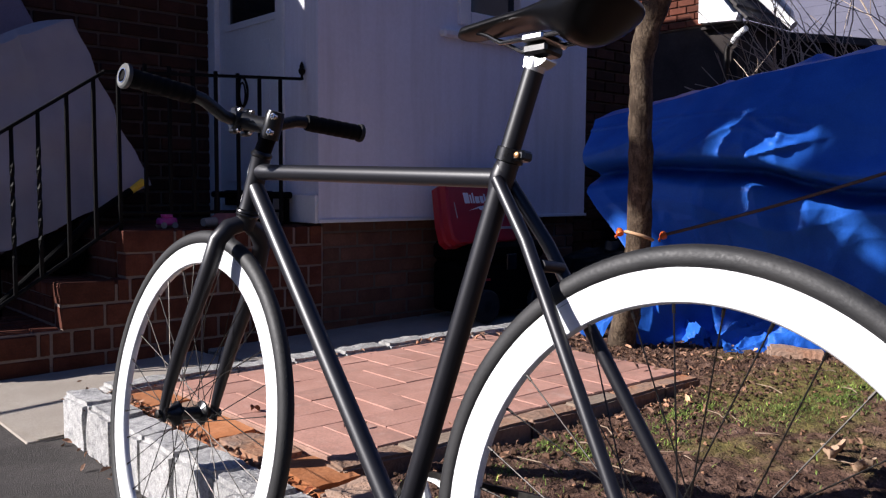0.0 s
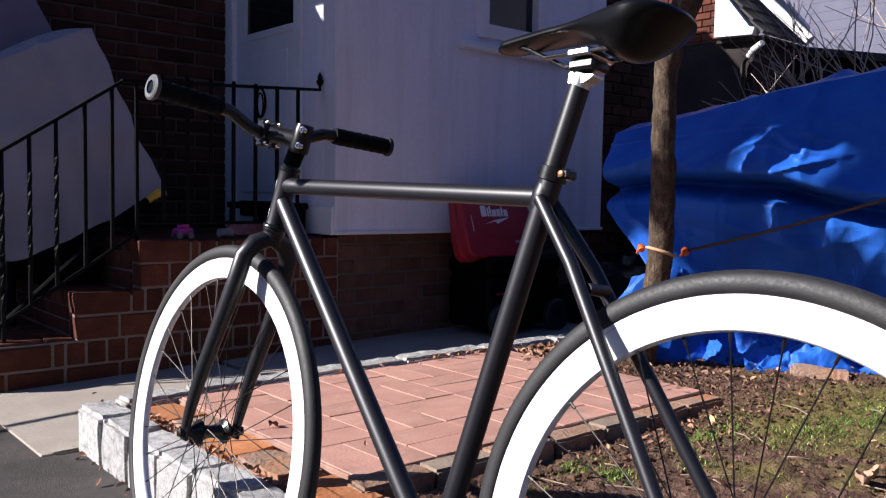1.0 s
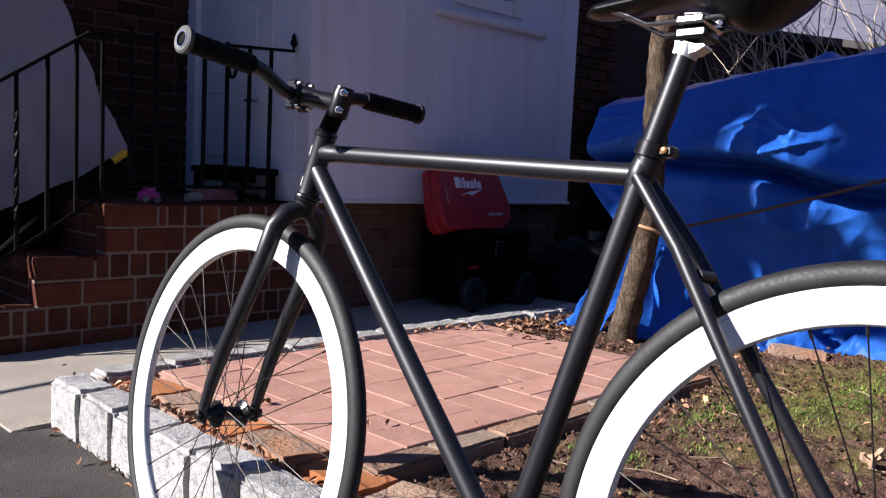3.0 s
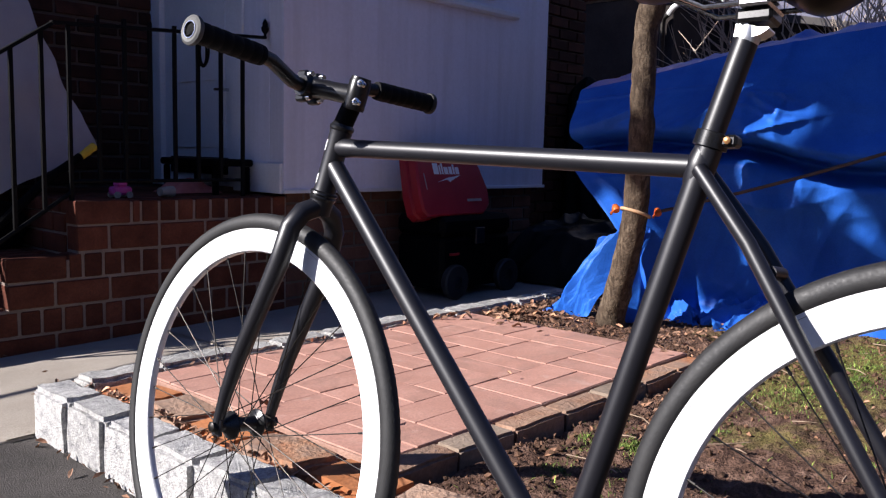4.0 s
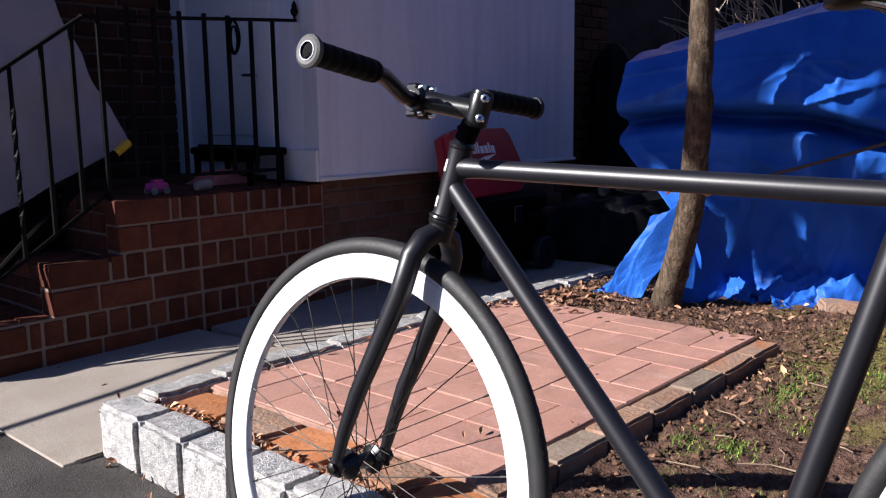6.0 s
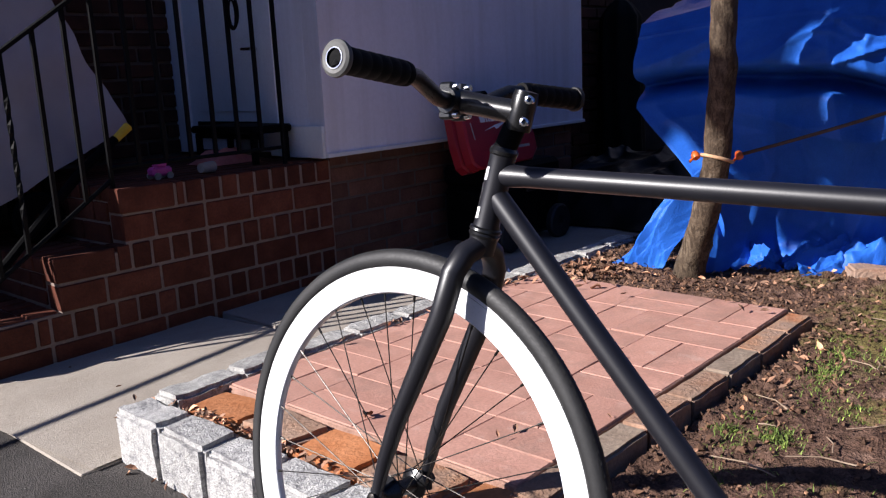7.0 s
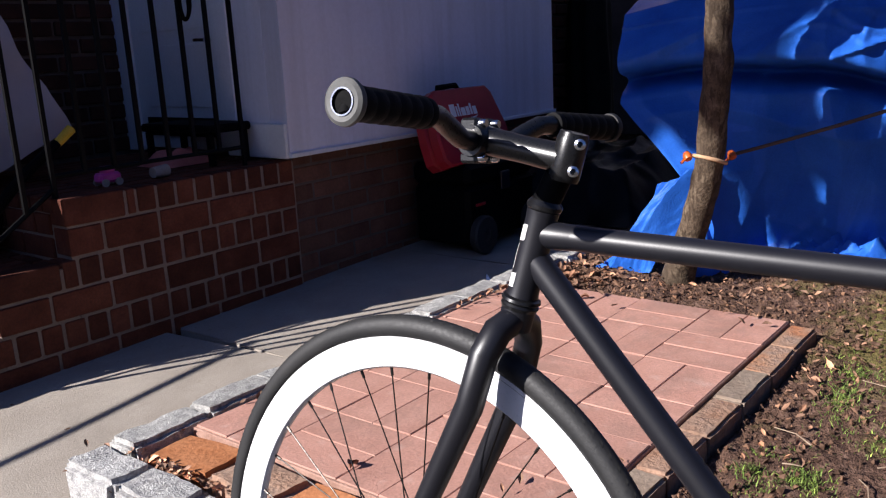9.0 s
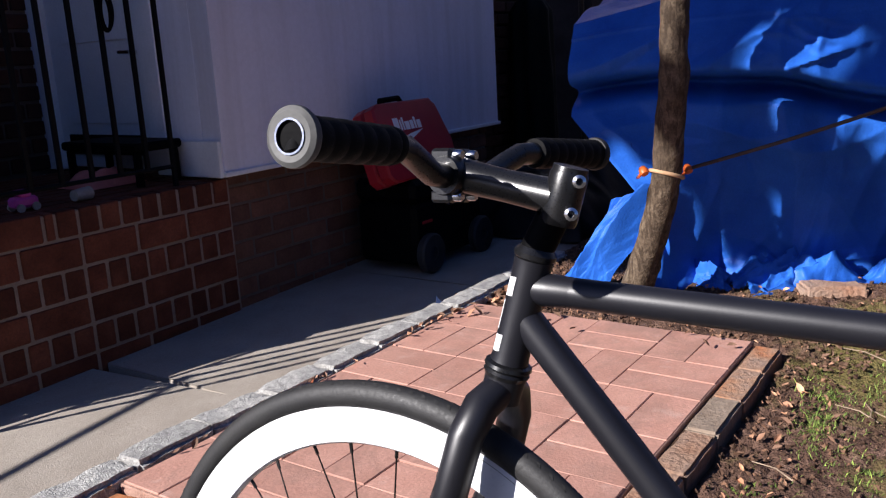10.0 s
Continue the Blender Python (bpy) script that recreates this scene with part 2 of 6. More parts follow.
sheet_black = material("black_plastic_sheet", [(0.3, (0.003, 0.003, 0.0035)), (0.7, (0.006, 0.006, 0.007))], 8, 160, 0.42, 0.08, 0.3, 0.002, 0.0, 0.2, 0.14)
cover_dark = material("dark_green_cover", [(0.3, (0.003, 0.005, 0.005)), (0.7, (0.006, 0.010, 0.009))], 6, 200, 0.7, 0.1, 0.4, 0.002, 0.0, 0.25, 0.1)
orange_plastic = material("orange_plastic", [(0.3, (0.75, 0.13, 0.02)), (0.7, (0.85, 0.18, 0.03))], 30, 200, 0.4, 0.1, 0.1, 0.001)
tan_cord = material("tan_cord", [(0.3, (0.46, 0.26, 0.14)), (0.7, (0.60, 0.38, 0.22))], 60, 400, 0.8, 0.1, 0.5, 0.001)
strap_brown = material("brown_strap", [(0.3, (0.07, 0.042, 0.035)), (0.7, (0.11, 0.07, 0.055))], 40, 400, 0.85, 0.1, 0.4, 0.001)
dead_leaf = material("dead_leaf", [(0.3, (0.20, 0.105, 0.065)), (0.7, (0.39, 0.235, 0.16))], 3, 60, 0.8, 0.1, 0.3, 0.002, 0.0, 0.3, 0.3, 0.0, by_island)
leaf_brown = material("brown_leaf", [(0.3, (0.13, 0.055, 0.03)), (0.7, (0.22, 0.10, 0.055))], 30, 200, 0.75, 0.1, 0.4, 0.001)
leaf_tan = material("tan_leaf", [(0.3, (0.34, 0.21, 0.13)), (0.7, (0.50, 0.35, 0.24))], 30, 200, 0.75, 0.1, 0.4, 0.001)
grass_green = material("grass_blade", [(0.3, (0.10, 0.165, 0.03)), (0.7, (0.20, 0.26, 0.065))], 4, 60, 0.7, 0.1, 0.0, 0.0, 0.0, 0.2, 0.3, 0.0, by_island)
yellow_plastic = material("yellow_plastic", [(0.3, (0.60, 0.38, 0.02)), (0.7, (0.72, 0.48, 0.04))], 30, 200, 0.45, 0.1, 0.1, 0.001)
pink_cloth = material("coral_cloth", [(0.3, (0.55, 0.14, 0.12)), (0.7, (0.68, 0.22, 0.18))], 20, 300, 0.85, 0.1, 0.4, 0.002)
pink_plastic = material("magenta_plastic", [(0.3, (0.55, 0.05, 0.35)), (0.7, (0.65, 0.09, 0.45))], 20, 300, 0.4, 0.1, 0.1, 0.001)
grey_plastic = material("grey_plastic", [(0.3, (0.30, 0.29, 0.27)), (0.7, (0.42, 0.41, 0.38))], 20, 300, 0.5, 0.1, 0.1, 0.001)
scrap_blue = material("pale_blue_plastic", [(0.3, (0.10, 0.18, 0.45)), (0.7, (0.20, 0.30, 0.60))], 30, 300, 0.2, 0.05, 0.1, 0.001)
shingle_grey = material("grey_roof_shingle", [(0.3, (0.035, 0.032, 0.032)), (0.7, (0.075, 0.068, 0.066))], 3, 40, 0.9, 0.08, 0.7, 0.01)
lilac_siding = material("lilac_grey_siding", [(0.3, (0.085, 0.085, 0.135)), (0.7, (0.12, 0.12, 0.175))], 2, 40, 0.7, 0.1, 0.3, 0.004)
dark_wall = material("dark_wall_tone", [(0.3, (0.024, 0.019, 0.018)), (0.7, (0.048, 0.039, 0.036))], 3, 50, 0.85, 0.1, 0.5, 0.004, 0.0, 0.4, 0.2)


# ---- mesh tools ----
class Shape:
    """Gathers vertices and faces of one mesh."""

    def __init__(self):
        self.v, self.f = [], []

    def add(self, verts, faces):
        n = len(self.v)
        self.v += [tuple(p) for p in verts]
        self.f += [tuple(i + n for i in f) for f in faces]
        return self

    def box(self, x0, x1, y0, y1, z0, z1, b=0.003, m=None):
        c, h = Vector(((x0 + x1) / 2, (y0 + y1) / 2, (z0 + z1) / 2)), Vector((abs(x1 - x0) / 2, abs(y1 - y0) / 2, abs(z1 - z0) / 2))
        b = min(b, *(0.49 * k for k in h))
        verts, idx = [], {}
        for sx in (-1, 1):
            for sy in (-1, 1):
                for sz in (-1, 1):
                    s = (sx, sy, sz)
                    for ax in range(3):
                        idx[s, ax] = len(verts)
                        verts.append(c + Vector([s[k] * (h[k] - (0 if k == ax else b)) for k in range(3)]))
        faces = []
        for ax in range(3):
            u, w = (ax + 1) % 3, (ax + 2) % 3
            for sg in (-1, 1):
                q = []
                for a, d in ((-1, -1), (1, -1), (1, 1), (-1, 1)):
                    s = [0, 0, 0]
                    s[ax], s[u], s[w] = sg, a, d
                    q.append(idx[tuple(s), ax])
                faces.append(q if sg > 0 else q[::-1])
            for a in (-1, 1):
                for d in (-1, 1):
                    lo, hi = [0, 0, 0], [0, 0, 0]
                    lo[ax], hi[ax] = -1, 1
                    lo[u] = hi[u] = a
                    lo[w] = hi[w] = d
                    q = [idx[tuple(lo), u], idx[tuple(hi), u], idx[tuple(hi), w], idx[tuple(lo), w]]
                    faces.append(q if a * d < 0 else q[::-1])
        for sx in (-1, 1):
            for sy in (-1, 1):
                for sz in (-1, 1):
                    q = [idx[(sx, sy, sz), k] for k in range(3)]
                    faces.append(q if sx * sy * sz > 0 else q[::-1])
        if m:
            verts = [m @ p for p in verts]
        return self.add(verts, faces)

    def tube(self, pts, r, seg=14, cap=True, squash=None):
        pts = [Vector(p) for p in pts]
        rs = r if isinstance(r, (list, tuple)) else [r] * len(pts)
        t0 = (pts[1] - pts[0]).normalized()
        ref = Vector((0, 0, 1)) if abs(t0.z) < 0.9 else Vector((1, 0, 0))
        nrm = t0.cross(ref).normalized()
        verts, faces = [], []
        for i, p in enumerate(pts):
            a, b = pts[max(0, i - 1)], pts[min(len(pts) - 1, i + 1)]
            t = (b - a).normalized()
            nrm = (nrm - t * nrm.dot(t)).normalized()
            bi = t.cross(nrm)
            for k in range(seg):
                an = 2 * math.pi * k / seg
                verts.append(p + (nrm * math.cos(an) + bi * math.sin(an)) * rs[i])
        for i in range(len(pts) - 1):
            for k in range(seg):
                a, b = i * seg + k, i * seg + (k + 1) % seg
                faces.append((a, b, b + seg, a + seg))
        if cap:
            faces.append(tuple(range(seg))[::-1])
            faces.append(tuple(range((len(pts) - 1) * seg, len(pts) * seg)))
        return self.add(verts, faces)

    def lathe(self, prof, c=(0, 0, 0), axis=(0, 1, 0), seg=32, closed=False):
        """prof: (radius, height along the axis)."""
        ax = Vector(axis).normalized()
        ref = Vector((0, 0, 1)) if abs(ax.z) < 0.9 else Vector((1, 0, 0))
        u = ax.cross(ref).normalized()
        w = ax.cross(u)
        c = Vector(c)
        verts, faces = [], []
        for r, h in prof:
            for k in range(seg):
                an = 2 * math.pi * k / seg
                verts.append(c + ax * h + (u * math.cos(an) + w * math.sin(an)) * r)
        n = len(prof)
        for i in range(n if closed else n - 1):
            j = (i + 1) % n
            for k in range(seg):
                k2 = (k + 1) % seg
                faces.append((i * seg + k, i * seg + k2, j * seg + k2, j * seg + k))
        if not closed:
            if prof[0][0] > 1e-5:
                faces.append(tuple(range(seg))[::-1])
            if prof[-1][0] > 1e-5:
                faces.append(tuple(range((n - 1) * seg, n * seg)))
        return self.add(verts, faces)

    def grid(self, fn, nu, nv, flip=False):
        verts = [fn(i / nu, j / nv) for j in range(nv + 1) for i in range(nu + 1)]
        w = nu + 1
        faces = [(j * w + i, j * w + i + 1, (j + 1) * w + i + 1, (j + 1) * w + i) for j in range(nv) for i in range(nu)]
        return self.add(verts, [f[::-1] for f in faces] if flip else faces)

    def mesh(self, name, mat, smooth=35, fix=True):
        me = bpy.data.meshes.new(name)
        me.from_pydata(self.v, [], self.f)
        if fix and len(self.f) < 30000:
            bm = bmesh.new()
            bm.from_mesh(me)
            bmesh.ops.recalc_face_normals(bm, faces=bm.faces)
            bm.to_mesh(me)
            bm.free()
        me.materials.append(mat)
        if smooth:
            me.polygons.foreach_set("use_smooth", [True] * len(me.polygons))
            me.set_sharp_from_angle(angle=radians(smooth))
        me.update()
        return me


def part(name, shape, mat, parent, label="", smooth=35, fix=True, kind=""):
    ob = new(name, shape.mesh(name, mat, smooth, fix))
    if parent is not None:
        ob.parent = parent
    return tagged(ob, label, kind=kind)


def thing(name, label, category, m=None, group="", kind=""):
    ob = new(name)
    ob.empty_display_size = 0.1
    if m is not None:
        ob.matrix_world = m
    return tagged(ob, label, category, group, kind)


def piece(name, me, parent, x, y, z, rz=0.0, s=(1, 1, 1), tilt=(0, 0)):
    ob = new(name, me)
    ob.parent = parent
    ob.matrix_basis = Matrix.LocRotScale((x, y, z), Euler((tilt[0], tilt[1], rz)), s)
    return ob


def wob(x, y, z, scale, amp):
    return noise.noise(Vector((x, y, z)) * scale) * amp


rng = random.Random(4)


# ---- the setting ----
def brick_mesh(name, lx, ly, lz, mat, b=0.004, rough=0.0, seed=0):
    s = Shape().box(-lx / 2, lx / 2, -ly / 2, ly / 2, -lz / 2, lz / 2, b)
    if rough:
        s.v = [tuple(c + wob(p[0] + seed, p[1] + 3.1 * k, p[2], 18, rough) for k, c in enumerate(p)) for p in s.v]
    return s.mesh(name, mat, 30)


def slab_mesh(name, lx, ly, lz, mat, amp, seed, n=5, b=0.012):
    """A rough-hewn block: a box cut finer and shaken."""
    bm = bmesh.new()
    bmesh.ops.create_cube(bm, size=1.0)
    bmesh.ops.scale(bm, vec=(lx, ly, lz), verts=bm.verts)
    bmesh.ops.bevel(bm, geom=bm.edges[:], offset=b, segments=2, affect="EDGES")
    bmesh.ops.subdivide_edges(bm, edges=[e for e in bm.edges if e.calc_length() > 0.03], cuts=n, use_grid_fill=True)
    for v in bm.verts:
        p = v.co + Vector((seed, seed * 1.7, 0))
        v.co += Vector((wob(*p, 14, amp), wob(*(p + Vector((9, 0, 0))), 14, amp), wob(*(p + Vector((0, 9, 0))), 16, amp)))
        v.co += Vector((wob(*p, 50, amp * 0.4), wob(*(p + Vector((5, 0, 0))), 50, amp * 0.4), wob(*(p + Vector((0, 5, 0))), 50, amp * 0.4)))
    me = bpy.data.meshes.new(name)
    bm.to_mesh(me)
    bm.free()
    me.materials.append(mat)
    me.polygons.foreach_set("use_smooth", [True] * len(me.polygons))
    me.set_sharp_from_angle(angle=radians(50))
    return me


PATIO_Z, SOIL_Z = 0.157, 0.125


def drive_z(x, y):
    """The drive dips a little where the bicycle's front wheel stands."""
    k = 0.006 + 0.026 * max(0.0, min(1.0, (1.37 - y) / 0.98)) + 0.014 * max(0.0, min(1.0, (y - 1.6) / 0.6))
    return k + wob(x, y, 0, 1.1, 0.004)


def soil_z(x, y):
    h = SOIL_Z + 0.02 * max(0.0, min(1.0, (x - 2.3) / 0.8)) + wob(x, y, 0, 1.3, 0.018) + wob(x, y, 4, 7, 0.012) + wob(x, y, 8, 22, 0.009) + wob(x, y, 3, 48, 0.009) + wob(x, y, 6, 95, 0.004)
    if 0.94 < x < 2.52 and 1.36 < y < 2.38:
        h = min(h, 0.10)
    return h


def walk_z(x):
    return 0.03 + 0.022 * max(0.0, x - 0.8)


ground = part("ground", Shape().grid(lambda u, v: (-150 + 340 * u, -150 + 340 * v, -0.06), 8, 8), soil, None, "bare brown earth of the yards around the houses")
tagged(ground, category="ground", kind="structure")
drive = part("road", Shape().grid(lambda u, v: (-6 + 6.85 * u, -7 + 13.5 * v, drive_z(-6 + 6.85 * u, -7 + 13.5 * v)), 70, 110), asphalt, None,
             "dark grey asphalt driveway with loose grit")
tagged(drive, category="driveway", kind="structure")
bed = part("ground", Shape().grid(lambda u, v: (0.93 + 4.6 * u, -3.0 + 5.43 * v, soil_z(0.93 + 4.6 * u, -3.0 + 5.43 * v)), 460, 543), soil, None,
           "bare brown garden soil with moss and thin grass", fix=False)
tagged(bed, category="garden bed", kind="structure")

pavement = thing("pavement", "pale concrete garden path slabs beside the brick stoop", "path", kind="structure")
for xa, xb in ((0.735, 1.703), (1.709, 2.9), (2.912, 4.6), (4.612, 6.5)):
    s = Shape()
    n = max(4, int((xb - xa) / 0.1))
    s.grid(lambda u, v: (xa + (xb - xa) * u - (0.05 * v if xa < 0.8 else 0) + 0.03 * (1 - v) * (1 if xa < 0.8 else 0), 2.465 + 0.87 * v, walk_z(xa + (xb - xa) * u) + wob(xa + u, v, 2, 3, 0.002)), n, 8)
    s.box(xa + 0.002, xb - 0.002, 2.467, 3.333, -0.05, walk_z(xa) - 0.004, 0.003)
    part("slab", s, concrete, pavement)

# basket-weave patio: cells of two pavers, turned in turn
patio = thing("pavement_patio", "small patio of faded red clay pavers laid in basket weave", "patio", kind="structure")
part("bedding", Shape().box(1.10, 2.49, 1.458, 2.374, 0.03, PATIO_Z - 0.0032, 0.002), dark_joint, patio)
pav = [brick_mesh("paver", 0.2275, 0.1124, 0.05, paver_red, 0.002, 0.0012, i) for i in range(3)]
CELL_X, CELL_Y = (2.483 - 1.106) / 6, (2.372 - 1.461) / 4
for i in range(6):
    for j in range(4):
        cx, cy = 1.106 + CELL_X * (i + 0.5), 1.461 + CELL_Y * (j + 0.5)
        flat = (5 - i + j) % 2 == 0
        for k in (-1, 1):
            ox, oy = (0, k * CELL_Y / 4) if flat else (k * CELL_X / 4, 0)
            piece("paver", rng.choice(pav), patio, cx + ox, cy + oy, PATIO_Z - 0.025 + rng.uniform(-0.0013, 0.0013),
                  (0 if flat else math.pi / 2) + rng.uniform(-0.006, 0.006), (1, 1, 1), (rng.uniform(-0.006, 0.006), rng.uniform(-0.006, 0.006)))

edging = thing("trim_brick_edging", "worn mixed old bricks edging the patio", "brick edging", kind="structure")
olds = [slab_mesh("brick", 0.2, 0.074, 0.07, m, 0.0026, 11 + i, 4, 0.007) for i, m in enumerate((rust_brick, old_brick, grey_brick, old_brick))]
bx = 2.475
for k in (0, 0, 2, 1, 3, 2, 1):
    piece("brick", olds[k], edging, bx - 0.1, 1.416 + rng.uniform(-0.004, 0.004), 0.120 + rng.uniform(-0.004, 0.004), rng.uniform(-0.03, 0.03) + math.pi * rng.randrange(2), (1, 1, 1), (rng.uniform(-0.05, 0.03), rng.uniform(-0.02, 0.02)))
    bx -= 0.2015
part("bedding", Shape().box(1.08, 2.47, 1.385, 1.457, 0.03, 0.146, 0.004), crumb, edging, "soil packed between the bricks")
by = 2.36
k = 0
wide = [slab_mesh("brick", 0.135, 0.2, 0.07, m, 0.007, 31 + i, 3, 0.012) for i, m in enumerate((orange_brick, old_brick, rust_brick))]

while by > 0.9:
    piece("brick", wide[(0, 1, 0, 2)[k % 4]], edging, 1.026 + rng.uniform(-0.01, 0.01), by - 0.1, 0.122 + rng.uniform(-0.008, 0.006),
          rng.uniform(-0.1, 0.1), (1, 1, 1), (rng.uniform(-0.06, 0.06), rng.uniform(-0.06, 0.06)))
    by -= 0.207
    k += 1

kerb = thing("trim_granite_kerb", "row of rough pale grey granite blocks along the drive", "kerb", kind="structure")
blocks = [slab_mesh("block", 0.106, 0.188, 0.24, granite, 0.006, 51 + i, 6, 0.012) for i in range(4)]
part("bedding", Shape().box(0.853, 0.931, -1.6, 2.462, -0.05, 0.128, 0.004), kerb_mortar, kerb, "pale mortar between the blocks")
by = 2.475
while by > -1.6:
    piece("block", rng.choice(blocks), kerb, 0.892 + rng.uniform(-0.002, 0.002), by - 0.093, 0.034 + rng.uniform(-0.003, 0.003), math.pi * rng.randrange(2) + rng.uniform(-0.008, 0.008))
    by -= 0.189
strips = [slab_mesh("block", 0.212, 0.098, 0.2, strip_granite, 0.007, 71 + i, 5, 0.011) for i in range(4)]
sx = 0.95
while sx < 3.1:
    piece("block", rng.choice(strips), kerb, sx + 0.102, 2.424 + rng.uniform(-0.008, 0.008), 0.070 + rng.uniform(-0.006, 0.006), math.pi * rng.randrange(2) + rng.uniform(-0.03, 0.03))
    sx += 0.206


# ---- the house ----
def brick_rows(wall, names, me_of, x0, x1, z0, z1, y, pitch_x, pitch_z, turn=0.0, stretch=0.5, axis="x"):
    z, r = z0, 0
    while z + pitch_z * 0.6 < z1:
        x = x0 - (pitch_x * stretch if r % 2 else 0)
        while x < x1 - 0.02:
            a, b = max(x, x0), min(x + pitch_x, x1)
            if b - a > 0.03:
                sc = (b - a - 0.013) / (pitch_x - 0.012)
                p = ((a + b) / 2, y) if axis == "x" else (y, (a + b) / 2)
                piece(names, rng.choice(me_of), wall, p[0], p[1], z + pitch_z / 2, turn, (sc, 1, 1))
            x += pitch_x
        z += pitch_z
        r += 1


STOOP_Y, LAND_Z, STEP_Z, LOW_Z = 3.317, 0.575, 0.368, 0.205
stoop = thing("stairs_stoop", "dark red brick stoop with three steps up to the door", "stoop", kind="structure")
for xl, xr, zt in ((1.36, 2.31, LAND_Z), (1.11, 1.359, STEP_Z), (0.81, 1.109, LOW_Z)):
    part("step", Shape().box(xl, xr, STOOP_Y + 0.005, 4.36, 0.0, zt - 0.008, 0.002), mortar, stoop)
up_b = [brick_mesh("brick", 0.066, 0.09, 0.09, stoop_brick, 0.004, 0.002, 90 + i) for i in range(3)]
flat_b = [brick_mesh("brick", 0.195, 0.09, 0.088, stoop_brick, 0.004, 0.002, 95 + i) for i in range(3)]
tread_b = [brick_mesh("brick", 0.195, 0.066, 0.05, stoop_brick, 0.004, 0.002, 99 + i) for i in range(2)]
ROWS_Z = (0.578, 0.484, 0.385, 0.288, 0.193, 0.098, 0.0)
for r in range(6):
    zt, zb = ROWS_Z[r], ROWS_Z[r + 1]
    xl = 1.352 if zt > 0.4 else 1.102 if zt > 0.22 else 0.802
    upright = r % 2 == 0
    pitch = 0.0775 if upright else 0.207
    x = 2.306
    if upright:
        piece("brick", flat_b[0], stoop, xl + 0.105, STOOP_Y + 0.043, (zt + zb) / 2, 0, (1.08, 1, 0.99 if r == 0 else 0.95))
        xl += 0.218
    while x > xl + 0.02:
        w = min(pitch, x - xl)
        me = rng.choice(up_b if upright else flat_b)
        piece("brick", me, stoop, x - w / 2, STOOP_Y + 0.045 + rng.uniform(-0.002, 0.002), (zt + zb) / 2, 0, ((w - 0.011) / (0.066 if upright else 0.195), 1, (zt - zb - 0.010) / (0.09 if upright else 0.088)))
        x -= pitch
riser_b = [brick_mesh("brick", 0.09, 0.195, 0.072, stoop_brick, 0.004, 0.002, 84 + i) for i in range(2)]
for xl, z0, z1 in ((1.352, STEP_Z, LAND_Z - 0.05), (1.102, LOW_Z, STEP_Z - 0.05), (0.802, 0.02, LOW_Z - 0.05)):
    n = 2
    for r in range(n):
        h = (z1 - z0) / n
        y = STOOP_Y + 0.095 + (0.105 if r else 0)
        if r:
            piece("brick", riser_b[0], stoop, xl + 0.045, STOOP_Y + 0.145, z0 + h * 1.5, 0, (1, 0.47, (h - 0.010) / 0.072))
        while y < 4.1:
            piece("brick", rng.choice(riser_b), stoop, xl + 0.045, y + 0.1, z0 + h * (r + 0.5), 0, (1, 1, (h - 0.010) / 0.072))
            y += 0.207
for xl, xr, zt in ((1.10, 1.35, STEP_Z), (0.80, 1.10, LOW_Z), (1.35, 2.26, LAND_Z)):
    y = STOOP_Y + 0.045 + (0.048 if zt == LAND_Z else 0)
    while y < 4.3:
        x = xl
        while x < xr - 0.02:
            w = min(0.195, xr - x - 0.004)
            piece("brick", rng.choice(tread_b), stoop, x + w / 2, y, zt - 0.024, 0, (w / 0.195, 1, 1))
            x += 0.205
        y += 0.077

foundation = thing("wall_foundation", "brown brick foundation below the white wall", "brick wall", kind="structure")
part("core", Shape().box(2.312, 4.18, 3.338, 3.6, 0.0, 0.586, 0.002), dim_mortar, foundation)
fb = [brick_mesh("brick", 0.2, 0.09, 0.062, pale_brick, 0.004, 0.002, 110 + i) for i in range(3)]
brick_rows(foundation, "brick", fb, 2.312, 4.19, 0.03, 0.60, 3.378, 0.212, 0.0725)

back = thing("wall_brick_house", "brown brick wall of the house behind the stoop", "brick wall", kind="structure")
part("core", Shape().box(0.43, 4.18, 4.372, 4.62, 0.0, 2.699, 0.002), dim_mortar, back)
# unseen block added over the wall, standing out past it, to stop the sun
part("upper_storey", Shape().box(0.62, 2.3, 4.30, 4.62, 2.70, 5.8, 0.01), pale_brick, back, "unseen block added above the wall to shade the yard")
# unseen boards added for shade, ending lower towards the house, one gap high up
boards = [(-3.13, -2.52, 4.1, 5.8), (-2.519, -2.24, 3.88, 5.8), (-2.239, -2.13, 3.75, 5.8)]
# the gap lets sun onto the tarp's upper folds
for x0, x1, low, gap, end in ((-2.129, -2.06, 3.70, 3.97, 4.10), (-2.059, -2.0, 3.66, 3.95, 4.31), (-1.999, -1.94, 3.60, 3.94, 4.30), (-1.939, -1.895, 3.56, 3.93, 4.26),
                              (-1.894, -1.85, 3.54, 3.80, 4.20), (-1.849, -1.79, 3.52, 3.78, 4.16), (-1.789, -1.72, 3.52, 3.77, 4.06)):
    boards += [(x0, x1, low, gap), (x0, x1, end, 5.8)]
boards += [(-1.719, -1.60, 3.52, 5.8), (-1.599, -1.50, 3.25, 5.8), (-1.499, -1.37, 3.15, 5.8), (-1.369, -1.30, 3.08, 5.8), (-1.299, -1.17, 3.24, 5.8), (-1.169, -1.0, 3.20, 5.8),
           (-0.999, -0.87, 3.0, 5.8), (-0.869, -0.73, 2.78, 5.8), (-0.729, -0.62, 2.55, 5.8), (-0.619, -0.25, 2.45, 5.8), (-0.249, 0.619, 2.36, 5.8)]
